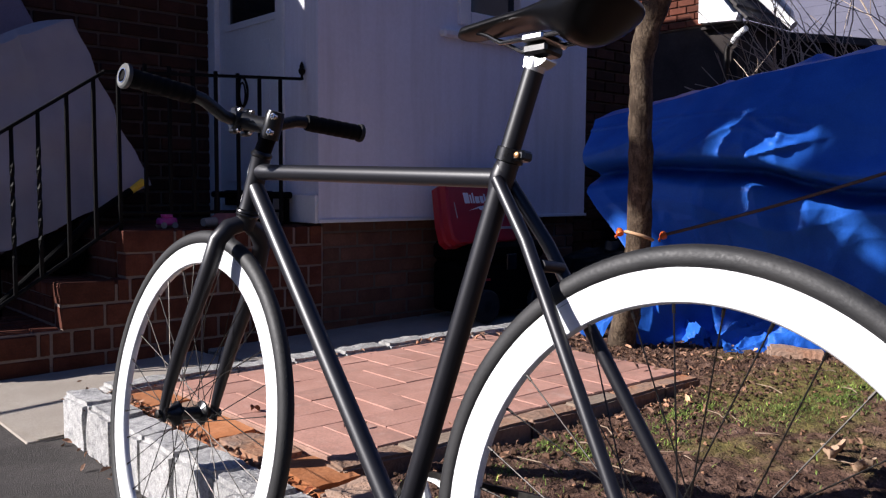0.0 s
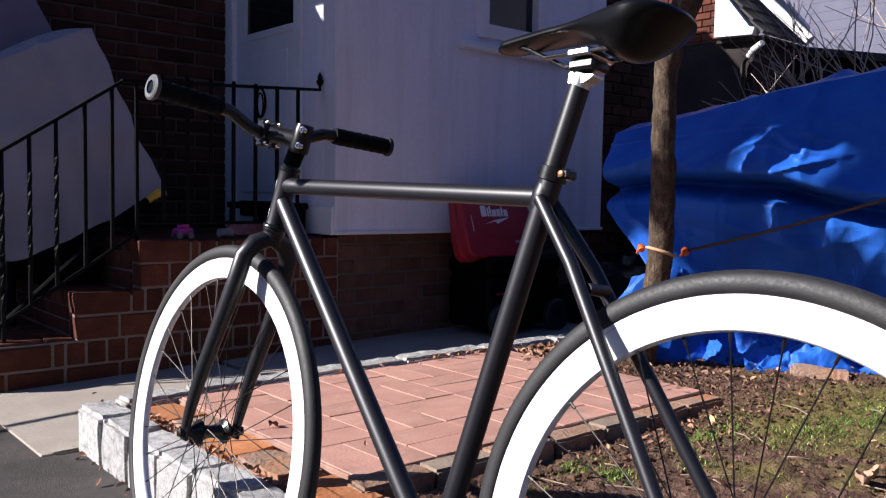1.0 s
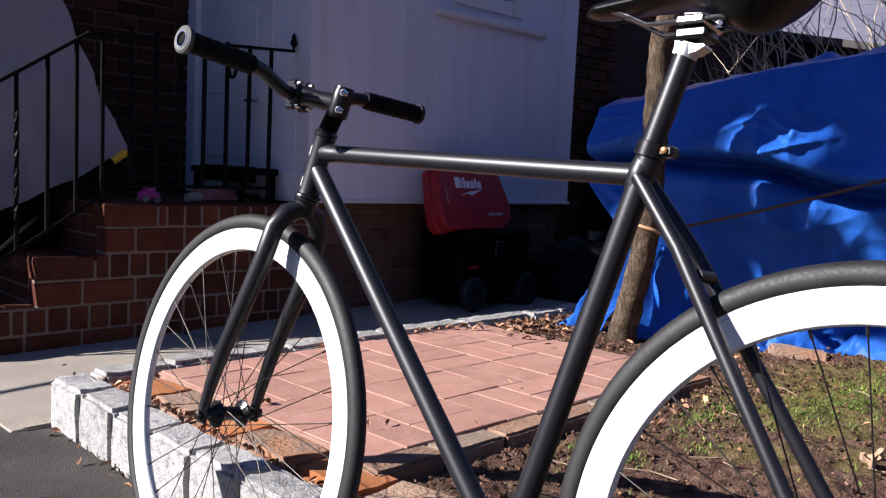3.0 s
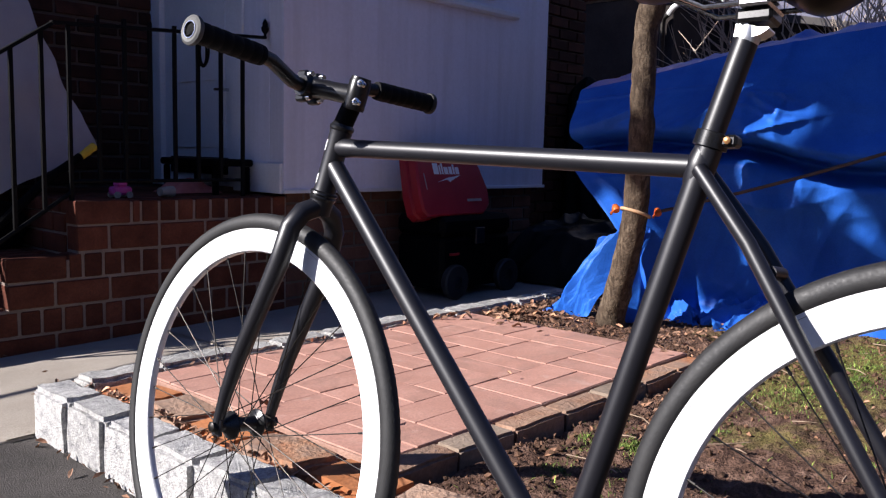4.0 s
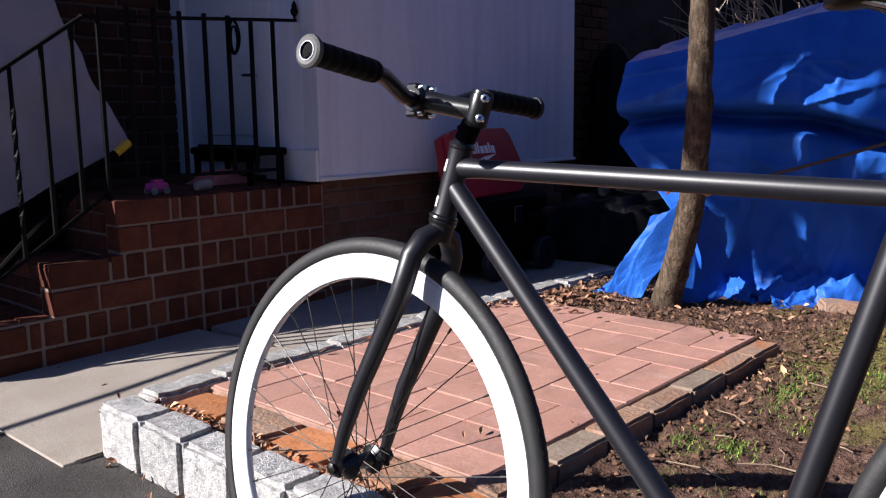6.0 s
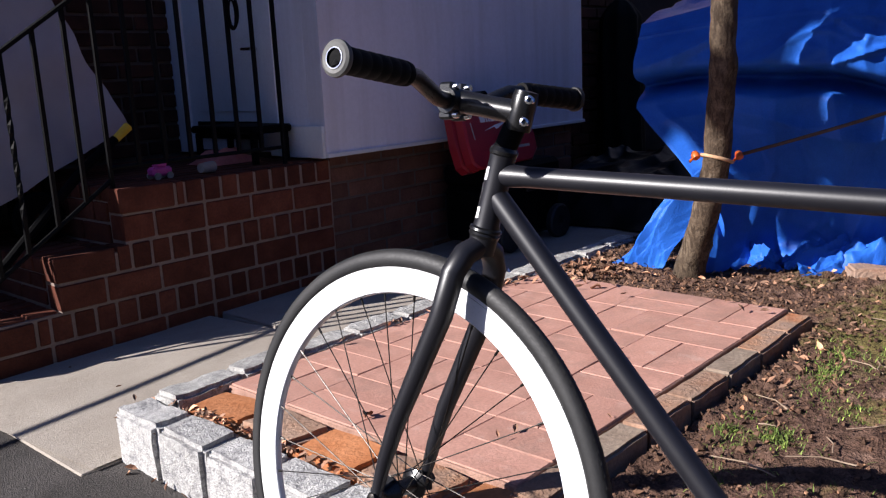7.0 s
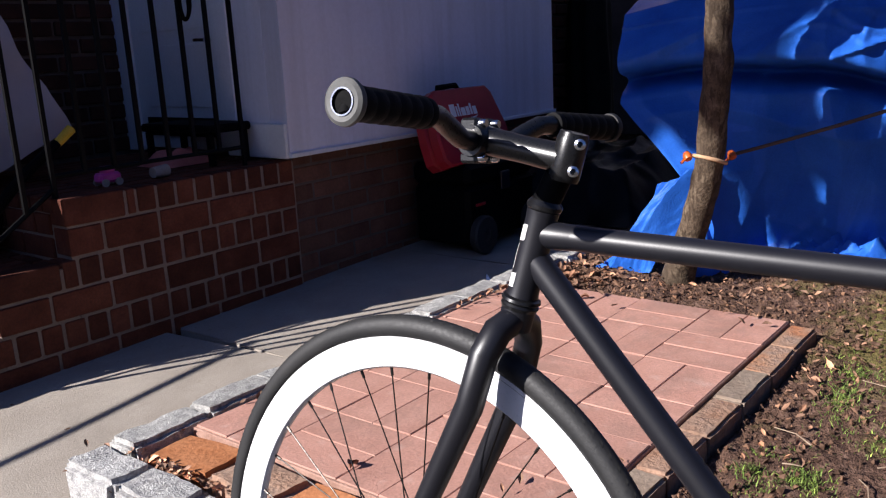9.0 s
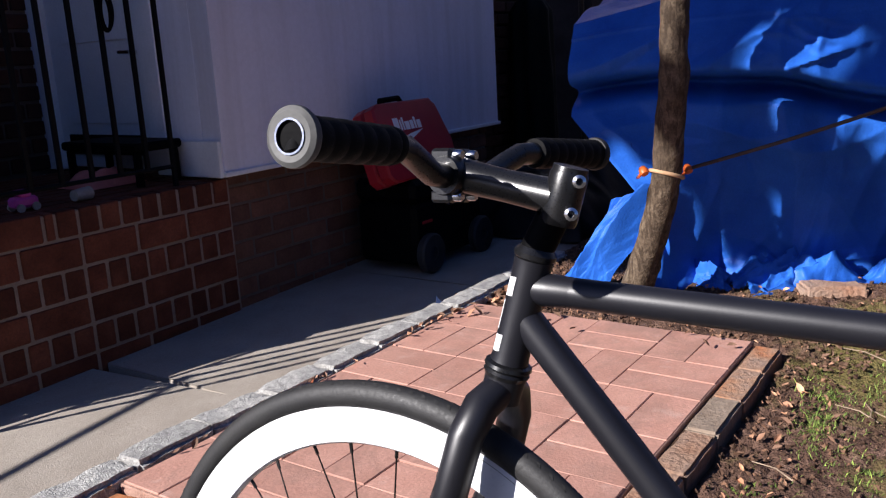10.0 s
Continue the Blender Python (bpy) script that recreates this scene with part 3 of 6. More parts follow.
for x0, x1, z0, z1 in boards:
    part("porch_board", Shape().box(x0, x1, 4.30, 4.318, z0, z1, 0.003), trim_white, back, "unseen white boards added to shade the tarp and trunk")
# unseen wall added; its stepped top draws the shade edge on the path
shade_wall = thing("wall_shade_blocker", "unseen stepped wall added to shade the stoop and path", "garden wall", kind="structure")
for x0, z0, x1, z1 in ((-2.9, 0.70, -0.85, 0.95), (-0.849, 1.0, -0.58, 1.12), (-0.579, 1.2, -0.44, 1.36), (-0.439, 1.45, -0.25, 1.7), (-0.249, 2.355, 0.60, 2.355)):
    part("run", Shape().add([(x, y, z) for x, zt in ((x0, z0), (x1, z1)) for y, z in ((4.30, 0.0), (4.42, 0.0), (4.42, zt), (4.30, zt))], [(0, 1, 2, 3), (7, 6, 5, 4), (0, 4, 5, 1), (1, 5, 6, 2), (2, 6, 7, 3), (3, 7, 4, 0)]), pale_brick, shade_wall)
# unseen bar and posts added to cast the thin shadow band across the path
part("hand_rail", Shape().tube([(-2.8, 3.747, 1.25), (-0.1, 4.044, 1.25)], 0.013, 12), iron_black, shade_wall, "unseen iron bar added to cast a band on the path")
for x in (-2.7, -1.4, -0.15):
    part("rail_post", Shape().tube([(x, 3.747 + 0.11 * (x + 2.8), 0.0), (x, 3.747 + 0.11 * (x + 2.8), 1.24)], 0.012, 8), iron_black, shade_wall)
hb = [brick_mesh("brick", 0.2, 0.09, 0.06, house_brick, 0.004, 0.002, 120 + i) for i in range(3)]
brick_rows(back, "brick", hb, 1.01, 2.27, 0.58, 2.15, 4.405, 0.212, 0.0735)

side = thing("wall_brick_rear", "brown brick wall of the house past the white wall", "brick wall", kind="structure")
part("core", Shape().box(4.19, 5.15, 3.628, 6.6, 0.0, 2.30, 0.002), dim_mortar, side)
# unseen block added; its height keeps sun off the neighbour's lower wall
part("core", Shape().box(4.19, 5.15, 6.601, 10.0, 0.0, 4.4, 0.002), mortar, side)
brick_rows(side, "brick", hb, 4.19, 5.15, 0.1, 2.3, 3.648, 0.212, 0.0735)

# white walled entry: front wall with a window, side wall with the door
wall = thing("wall_white_entry", "white painted side wall of the entry with a small window", "wall", kind="structure")
WY = 3.257
WIN = (3.165, 3.605, 1.665, 2.35)
for x0, x1, z0, z1 in ((2.244, WIN[0], 0.60, 3.3), (WIN[1], 4.192, 0.60, 3.3), (WIN[0], WIN[1], 0.60, WIN[2]), (WIN[0], WIN[1], WIN[3], 3.3)):
    part("panel", Shape().box(x0, x1, WY, WY + 0.10, z0, z1, 0.0004), wall_white, wall)
part("panel", Shape().box(4.095, 4.192, WY + 0.1, 4.3, 0.60, 3.3, 0.002), wall_white, wall)
part("drip_edge", Shape().box(2.24, 4.203, WY - 0.012, WY + 0.1, 0.588, 0.606, 0.003), trim_white, wall)
part("ledge", Shape().box(2.99, 3.87, WY - 0.042, WY + 0.02, 1.538, 1.578, 0.012), trim_white, wall)
sidew = thing("wall_white_door", "white side wall of the entry round the door", "wall", kind="structure")
s = Shape()
s.box(2.244, 2.36, WY + 0.1, 3.55, 0.585, 3.3, 0.002)
s.box(2.244, 2.36, 4.34, 4.372, 0.585, 3.3, 0.002)
s.box(2.244, 2.36, 3.55, 4.34, 2.62, 3.3, 0.002)
part("boards", s, wall_white, sidew)
part("skirting", Shape().box(2.228, 2.2435, WY + 0.004, 3.54, 0.586, 0.72, 0.004), trim_white, sidew)
roof = tagged(part("ceiling_entry_roof", Shape().box(2.1, 4.4, 3.1, 4.37, 3.3, 3.42, 0.01), shingle_grey, None, "flat roof over the white entry"), category="roof", kind="structure")

window = thing("window_1", "small dark window with white frame in the white wall", "window", kind="structure")
s = Shape()
for a in ((WIN[0] - 0.05, WIN[0] + 0.03, WIN[2] - 0.05, WIN[3] + 0.05), (WIN[1] - 0.03, WIN[1] + 0.05, WIN[2] - 0.05, WIN[3] + 0.05)):
    s.box(a[0], a[1], WY - 0.022, WY + 0.05, a[2], a[3], 0.004)
s.box(WIN[0] + 0.03, WIN[1] - 0.03, WY - 0.02, WY + 0.05, WIN[2] - 0.05, WIN[2] + 0.025, 0.004)
s.box(WIN[0] + 0.03, WIN[1] - 0.03, WY - 0.02, WY + 0.05, WIN[3] - 0.025, WIN[3] + 0.05, 0.004)
part("window_frame", s, trim_white, window)
part("pane", Shape().box(WIN[0] + 0.03, WIN[1] - 0.03, WY + 0.03, WY + 0.036, WIN[2] + 0.025, WIN[3] - 0.025, 0.001), dark_glass, window)

door = thing("door_1", "closed white panelled door with a dark glass light", "door", kind="structure")
s = Shape()
s.box(2.262, 2.30, 3.63, 4.26, 0.60, 1.60, 0.003)
s.box(2.262, 2.30, 3.63, 3.655, 1.60, 2.58, 0.003)
s.box(2.262, 2.30, 4.16, 4.26, 1.60, 2.58, 0.003)
s.box(2.262, 2.30, 3.655, 4.16, 2.45, 2.58, 0.003)
s.box(2.255, 2.262, 3.645, 4.18, 1.585, 1.62, 0.002)
s.box(2.256, 2.2625, 3.72, 4.17, 0.78, 1.04, 0.003)
s.box(2.256, 2.2625, 3.72, 4.17, 1.10, 1.50, 0.003)
part("leaf", s, trim_white, door)
s = Shape()
s.box(2.236, 2.30, 3.552, 3.628, 0.586, 2.64, 0.004)
s.box(2.236, 2.30, 4.262, 4.338, 0.586, 2.64, 0.004)
s.box(2.236, 2.30, 3.628, 4.262, 2.58, 2.64, 0.004)
part("frame", s, trim_white, door)
part("pane", Shape().box(2.276, 2.284, 3.655, 4.16, 1.60, 2.45, 0.001), dark_glass, door)
part("kick_plate", Shape().box(2.252, 2.2615, 3.70, 4.20, 0.655, 0.735, 0.002), box_black, door)
part("handle", Shape().tube([(2.255, 3.69, 1.05), (2.225, 3.69, 1.05), (2.222, 3.75, 1.052)], 0.008, 8), chrome, door)


# ---- the bicycle ----
REAR, FRONT = Vector((0.7805, 0.3765, 0.3702)), Vector((0.7171, 1.3679, 0.3438))
LEAN_TO = radians(8.0)
fx = (FRONT - REAR)
WB = fx.length
fx.normalize()
hd = math.atan2(fx.y, fx.x)
rt = Vector((math.cos(LEAN_TO) * math.cos(hd - math.pi / 2), math.cos(LEAN_TO) * math.sin(hd - math.pi / 2), -math.sin(LEAN_TO)))
fy = -(rt - fx * rt.dot(fx)).normalized()
fz = fx.cross(fy)
BIKE = Matrix.Translation(REAR) @ Matrix((fx, fy, fz)).transposed().to_4x4()
bike = thing("bicycle", "matte black fixed-gear bicycle with deep white rims, propped against the kerb", "bicycle", BIKE)

BB = Vector((0.4047, 0, -0.0520))
HT_T, HT_B = Vector((0.8335, 0, 0.4666)), Vector((0.8568, 0, 0.3767))
ST_T = Vector((0.2731, 0, 0.431))
steer = (HT_T - HT_B).normalized()


def bar(a, b, r, seg=20):
    return Shape().tube([a, b], r, seg)


frame_s = Shape()
frame_s.tube([HT_B, HT_B.lerp(HT_T, 0.08), HT_B.lerp(HT_T, 0.92), HT_T], [0.0172, 0.0164, 0.0164, 0.0172], 24)
TT_A, TT_B = Vector((0.842, 0, 0.4420)), Vector((0.280, 0, 0.4145))
frame_s.tube([TT_A, TT_B], 0.0130, 24)
frame_s.tube([Vector((0.8411, 0, 0.4142)), BB + Vector((0.012, 0, 0.0))], 0.0145, 24)
frame_s.tube([ST_T + Vector((-0.006, 0, 0.02)), ST_T, BB], 0.0146, 24)
frame_s.lathe([(0.021, -0.034), (0.021, 0.034)], BB, (0, 1, 0), 24)
for sy in (-1, 1):
    frame_s.tube([ST_T + Vector((0.004, 0.012 * sy, -0.020)), Vector((0.215, 0.022 * sy, 0.333)), Vector((0.03, 0.057 * sy, 0.048)), Vector((0.0, 0.060 * sy, 0.006))], [0.0085, 0.0085, 0.008, 0.007], 16)
    frame_s.tube([BB + Vector((-0.01, 0.025 * sy, 0)), Vector((0.30, 0.033 * sy, -0.04)), Vector((0.05, 0.058 * sy, -0.008)), Vector((0, 0.060 * sy, 0))], [0.011, 0.011, 0.009, 0.008], 16)
    frame_s.box(-0.022, 0.022, 0.0565 * sy, 0.0635 * sy, -0.014, 0.02, 0.002)
frame_s.tube([Vector((0.192, -0.02, 0.306)), Vector((0.192, 0.02, 0.306))], 0.007, 12)
# weld fillets
for p, a, r in ((TT_B, ST_T - BB, 0.0165), (TT_A.lerp(TT_B, 0.04), TT_A - TT_B, 0.0142)):
    frame_s.lathe([(0.0130, -0.022), (r, -0.004), (r, 0.004), (0.0130, 0.022)], p, a, 20)
bike_frame = part("frame", frame_s, frame_black, bike, "matte black steel frame")
badge = Shape()
for t0, t1, w in ((0.12, 0.28, 0.010), (0.33, 0.62, 0.006), (0.66, 0.84, 0.010)):
    rows = []
    badge.grid(lambda u, v: HT_B.lerp(HT_T, t0 + (t1 - t0) * v) + (Vector((math.cos(-0.1 + w / 0.0164 * 2.2 * u), math.sin(-0.1 + w / 0.0164 * 2.2 * u), 0)) * 0.0168), 6, 3)
part("badge", badge, white_paint, bike_frame, "white mark on the head tube")
for t in (0.56, 0.655):
    p = Vector((0.8411, 0, 0.4142)).lerp(BB, t)
    part("boss_bolt", Shape().lathe([(0.0035, 0.0), (0.0035, 0.004), (0.001, 0.006)], p + Vector((0.011, 0, 0.0118)), (0.73, 0, 0.68), 10), chrome, bike_frame)

# head bearings, spacers, stem
part("headset_top", Shape().lathe([(0.0164, 0.0), (0.0182, 0.002), (0.0186, 0.006), (0.0150, 0.011)], HT_T, steer, 28), satin_black, bike, "glossy black headset cup")
part("headset_bottom", Shape().lathe([(0.0164, 0.0), (0.0205, -0.002), (0.0212, -0.005), (0.0190, -0.0075), (0.0206, -0.010), (0.0190, -0.014)], HT_B, steer, 28), satin_black, bike, "glossy black headset cup")
part("spacer", Shape().tube([HT_T + steer * 0.008, HT_T + steer * 0.036 + Vector((-0.007, 0, 0))], 0.0145, 24), box_black, bike, "black spacer stack")

STEER_TURN = radians(-2.9)
front = Matrix.Translation(HT_T) @ Matrix.Rotation(STEER_TURN, 4, steer) @ Matrix.Translation(-HT_T)


def fr(x, y, z):
    """A point of the turning front end, given with the wheel straight."""
    return front @ Vector((x, y, z))


fork_s = Shape()
crown = HT_B - steer * 0.014
fork_s.tube([crown + steer * 0.004, crown - steer * 0.022], [0.0185, 0.0175], 24)
AXF = Vector((WB, 0, 0))
for sy in (-1, 1):
    pts = [Vector((crown.x + 0.003, 0.006 * sy, crown.z - 0.012)), Vector((crown.x + 0.008, 0.028 * sy, crown.z - 0.022)), Vector((crown.x + 0.014, 0.043 * sy, crown.z - 0.045)),
           Vector((crown.x + 0.028, 0.047 * sy, crown.z - 0.10)), Vector((WB - 0.034, 0.049 * sy, 0.112)), Vector((WB - 0.0135, 0.050 * sy, 0.055)), Vector((WB - 0.002, 0.050 * sy, 0.015)), Vector((WB, 0.050 * sy, 0.0))]
    fork_s.tube(pts, [0.015, 0.016, 0.0155, 0.0152, 0.0125, 0.0105, 0.0085, 0.008], 18)
    fork_s.box(WB - 0.011, WB + 0.011, 0.0465 * sy, 0.0535 * sy, -0.014, 0.012, 0.002)
fork_s.v = [tuple(front @ Vector(p)) for p in fork_s.v]
fork = part("fork", fork_s, frame_black, bike, "matte black steel fork")

STM = HT_T + steer * 0.053 + Vector((-0.0132, 0, 0.001))
BAR_C = Vector((0.912, 0, 0.537))
st = Shape()
st.tube([STM - steer * 0.0225, STM - steer * 0.019, STM + steer * 0.019, STM + steer * 0.0225], [0.0150, 0.0162, 0.0162, 0.0150], 24)
st.tube([STM + Vector((0.006, 0, 0.0)), STM.lerp(BAR_C, 0.5), BAR_C - Vector((0.008, 0, 0))], [0.0155, 0.0142, 0.0155], 20)
st.lathe([(0.0165, -0.022), (0.0178, -0.018), (0.0178, 0.018), (0.0165, 0.022)], BAR_C, (0, 1, 0), 24)
st.v = [tuple(front @ Vector(p)) for p in st.v]
stem = part("stem", st, satin_black, bike, "short satin black handlebar stem")
for sy in (-1, 1):
    for sz in (-1, 1):
        fp = Shape().box(BAR_C.x - 0.006, BAR_C.x + 0.016, 0.0115 * sy - 0.0075, 0.0115 * sy + 0.0075, BAR_C.z + 0.0180 * sz - 0.006, BAR_C.z + 0.0180 * sz + 0.006, 0.003)
        fp.v = [tuple(front @ Vector(p)) for p in fp.v]
        lug = part("faceplate_lug", fp, satin_black, stem, "satin black faceplate corner")
        fb = Shape().lathe([(0.0038, -0.014), (0.0047, -0.012), (0.0047, -0.006)], (BAR_C.x, 0.0115 * sy, BAR_C.z + 0.0180 * sz), (1, 0, 0), 12)
        fb.v = [tuple(front @ Vector(p)) for p in fb.v]
        part("bolt", fb, chrome, lug, "bright steel bolt")
for sz, dy in ((0.0135, 0.011), (-0.0135, 0.011)):
    c = STM + steer * sz + Vector((-0.0155, dy, 0))
    part("bolt", Shape().lathe([(0.0055, -0.004), (0.0055, 0.003), (0.003, 0.004), (0.003, 0.001), (0.0001, 0.001)], front @ c, Vector((-0.35, 1, 0)), 14), chrome, stem)
part("top_cap", Shape().lathe([(0.0150, 0.0225), (0.0145, 0.026), (0.004, 0.027), (0.0001, 0.0255)], front @ STM, steer, 24), satin_black, stem)

half = []
for y, dx, dz in ((0.0, 0, 0), (0.034, 0, 0), (0.050, -0.001, 0.002), (0.072, -0.004, 0.012), (0.094, -0.008, 0.021), (0.112, -0.0123, 0.0225), (0.142, -0.0163, 0.0231)):
    half.append((y, dx, dz))
BAR_OFF = -0.010
bar_pts = [fr(BAR_C.x + dx, -y + BAR_OFF, BAR_C.z + dz) for y, dx, dz in half[:0:-1]] + [fr(BAR_C.x + 0.67 * dx, y + BAR_OFF, BAR_C.z + dz) for y, dx, dz in half]
handlebar = part("handlebar", Shape().tube(bar_pts, 0.0111, 18), satin_black, bike, "black riser handlebar")
for sy in (-1, 1):
    back_a, back_b = (0.0084, 0.0190) if sy > 0 else (0.0125, 0.029)
    a, b = Vector((BAR_C.x - back_a, 0.114 * sy + BAR_OFF, BAR_C.z + 0.0226)), Vector((BAR_C.x - back_b, (0.240 if sy > 0 else 0.234) * sy + BAR_OFF, BAR_C.z + 0.0246))
    a, b = front @ a, front @ b
    ax = b - a
    L = ax.length
    prof = [(0.0118, 0.0), (0.0148, 0.001), (0.0156, 0.008)]
    for i in range(6):
        z0 = 0.010 + i * (L - 0.022) / 6
        step = (L - 0.022) / 6
        prof += [(0.0146, z0), (0.0157, z0 + 0.003), (0.0159, z0 + step * 0.5), (0.0157, z0 + step - 0.004), (0.0146, z0 + step - 0.001)]
    prof += [(0.0156, L - 0.008), (0.0156, L - 0.006), (0.0112, L - 0.006)]
    grip = part("grip", Shape().lathe(prof, a, ax, 28), grip_rubber, handlebar, "ribbed black rubber grip")
    fl = 1.0 if sy > 0 else 0.87
    part("flange", Shape().lathe([(0.0115, L - 0.008), (0.0198 * fl, L - 0.008), (0.0210 * fl, L - 0.005), (0.0205 * fl, L - 0.001), (0.017 * fl, L + 0.001), (0.0122, L + 0.0005), (0.0118, L - 0.003)], a, ax, 32, True), grip_ring if sy > 0 else rubber, grip, "worn rubber end ring")
    part("bar_end", Shape().lathe([(0.0122, L - 0.004), (0.0122, L + 0.0015), (0.0108, L + 0.0015), (0.0108, L - 0.004)], a, ax, 24, True), chrome, grip, "bare cut tube end")
    part("bore", Shape().lathe([(0.0107, L - 0.001), (0.0107, L - 0.09), (0.0001, L - 0.09)], a, ax, 24), box_black, grip, "dark open end of the tube")
    if sy < 0:
        continue
    tape = Shape().tube([a + ax * (1 + 0.001 / L) + fz * -0.012 + fx * -0.011, a + ax * (1 + 0.013 / L) + fz * -0.008 + fx * -0.015, a + ax * (1 + 0.006 / L) + fz * 0.002 + fx * -0.013], [0.005, 0.0065, 0.003], 14)
    part("torn_rubber", tape, grip_rubber, grip, "torn flap of rubber")

# seat
post = part("seatpost", bar(ST_T + Vector((0.0, 0, 0.01)), Vector((0.241, 0, 0.5526)), 0.0131, 24), frame_black, bike, "satin black seatpost")
hs = Shape().tube([Vector((0.2425, 0, 0.548)), Vector((0.2405, 0, 0.553)), Vector((0.2385, 0, 0.5625))], [0.0134, 0.0136, 0.0120], 20)
fin = [(0.2520, 0.5510), (0.2350, 0.5490), (0.2260, 0.5505), (0.2165, 0.5560), (0.2165, 0.5580), (0.2290, 0.5590), (0.2390, 0.5635), (0.2505, 0.5640)]
n = len(fin)
hs.add([(x, y, z) for y in (-0.0110, 0.0110) for x, z in fin], [(0, 1, 6, 7), (1, 2, 5, 6), (2, 3, 4, 5), (n, n + 7, n + 6, n + 1), (n + 1, n + 6, n + 5, n + 2), (n + 2, n + 5, n + 4, n + 3)] + [(i, (i + 1) % n, n + (i + 1) % n, n + i) for i in range(n)])
part("seatpost_head", hs, bare_alloy, post, "bare alloy seatpost head")
part("rail_clamp", Shape().box(0.2125, 0.2455, -0.027, 0.027, 0.5775, 0.5878, 0.003), chrome, post, "polished rail clamp")
part("clamp_base", Shape().box(0.212, 0.250, -0.018, 0.018, 0.5640, 0.5776, 0.004), satin_black, post)
coll = Shape().lathe([(0.0158, -0.009), (0.0185, -0.008), (0.0185, 0.008), (0.0158, 0.009)], ST_T + Vector((-0.003, 0, 0.012)), ST_T - BB, 28)
coll.box(0.240, 0.258, -0.010, 0.010, 0.4345, 0.4475, 0.003)
collar = part("seat_collar", coll, satin_black, bike, "black seat collar with a brass bolt")
part("bolt", Shape().lathe([(0.004, -0.012), (0.004, 0.0125), (0.002, 0.0135)], Vector((0.2495, 0, 0.441)), (0, 1, 0), 12), brass, collar, "brass clamp bolt")

NOSE_X, TAIL_X = 0.3755, 0.105


def saddle_ring(u, v):
    """u: nose to tail, v: once round the section."""
    x = NOSE_X + (TAIL_X - NOSE_X) * u
    k = max(0.0, (u - 0.38) / 0.62)
    k = k * k * (3 - 2 * k)
    w = 0.020 + 0.010 * min(1.0, u / 0.38) + 0.040 * k
    top = 0.6185 + 0.005 * math.sin(3 * u) + 0.008 * max(0.0, (u - 0.4) / 0.6) ** 1.5
    up, dn = 0.011 + 0.004 * k, 0.006 + 0.037 * math.exp(-((u - 0.76) / 0.17) ** 2)
    end = min(1.0, max(0.0, u / 0.07)) ** 0.5 * (max(0.0, 1 - ((u - 0.80) / 0.20) ** 2) ** 0.5 if u > 0.80 else 1.0)
    a = 2 * math.pi * v
    c, sn = math.cos(a), math.sin(a)
    return x, w * end * (abs(c) ** 0.8) * (1 if c > 0 else -1) * (1.0 if sn > 0 else 1 - 0.25 * sn * sn), top - up + (up if sn > 0 else dn) * end * (abs(sn) ** 0.85) * (1 if sn > 0 else -1)


saddle = part("saddle", Shape().grid(saddle_ring, 60, 40), saddle_skin, bike, "slim black vinyl saddle", 60)
for sy in (-1, 1):
    part("rail", Shape().tube([(0.340, 0.010 * sy, 0.609), (0.312, 0.015 * sy, 0.598), (0.282, 0.021 * sy, 0.5826), (0.186, 0.022 * sy, 0.5826), (0.170, 0.024 * sy, 0.592)], 0.0030, 10), dark_chrome, saddle, "dark plated saddle rail")


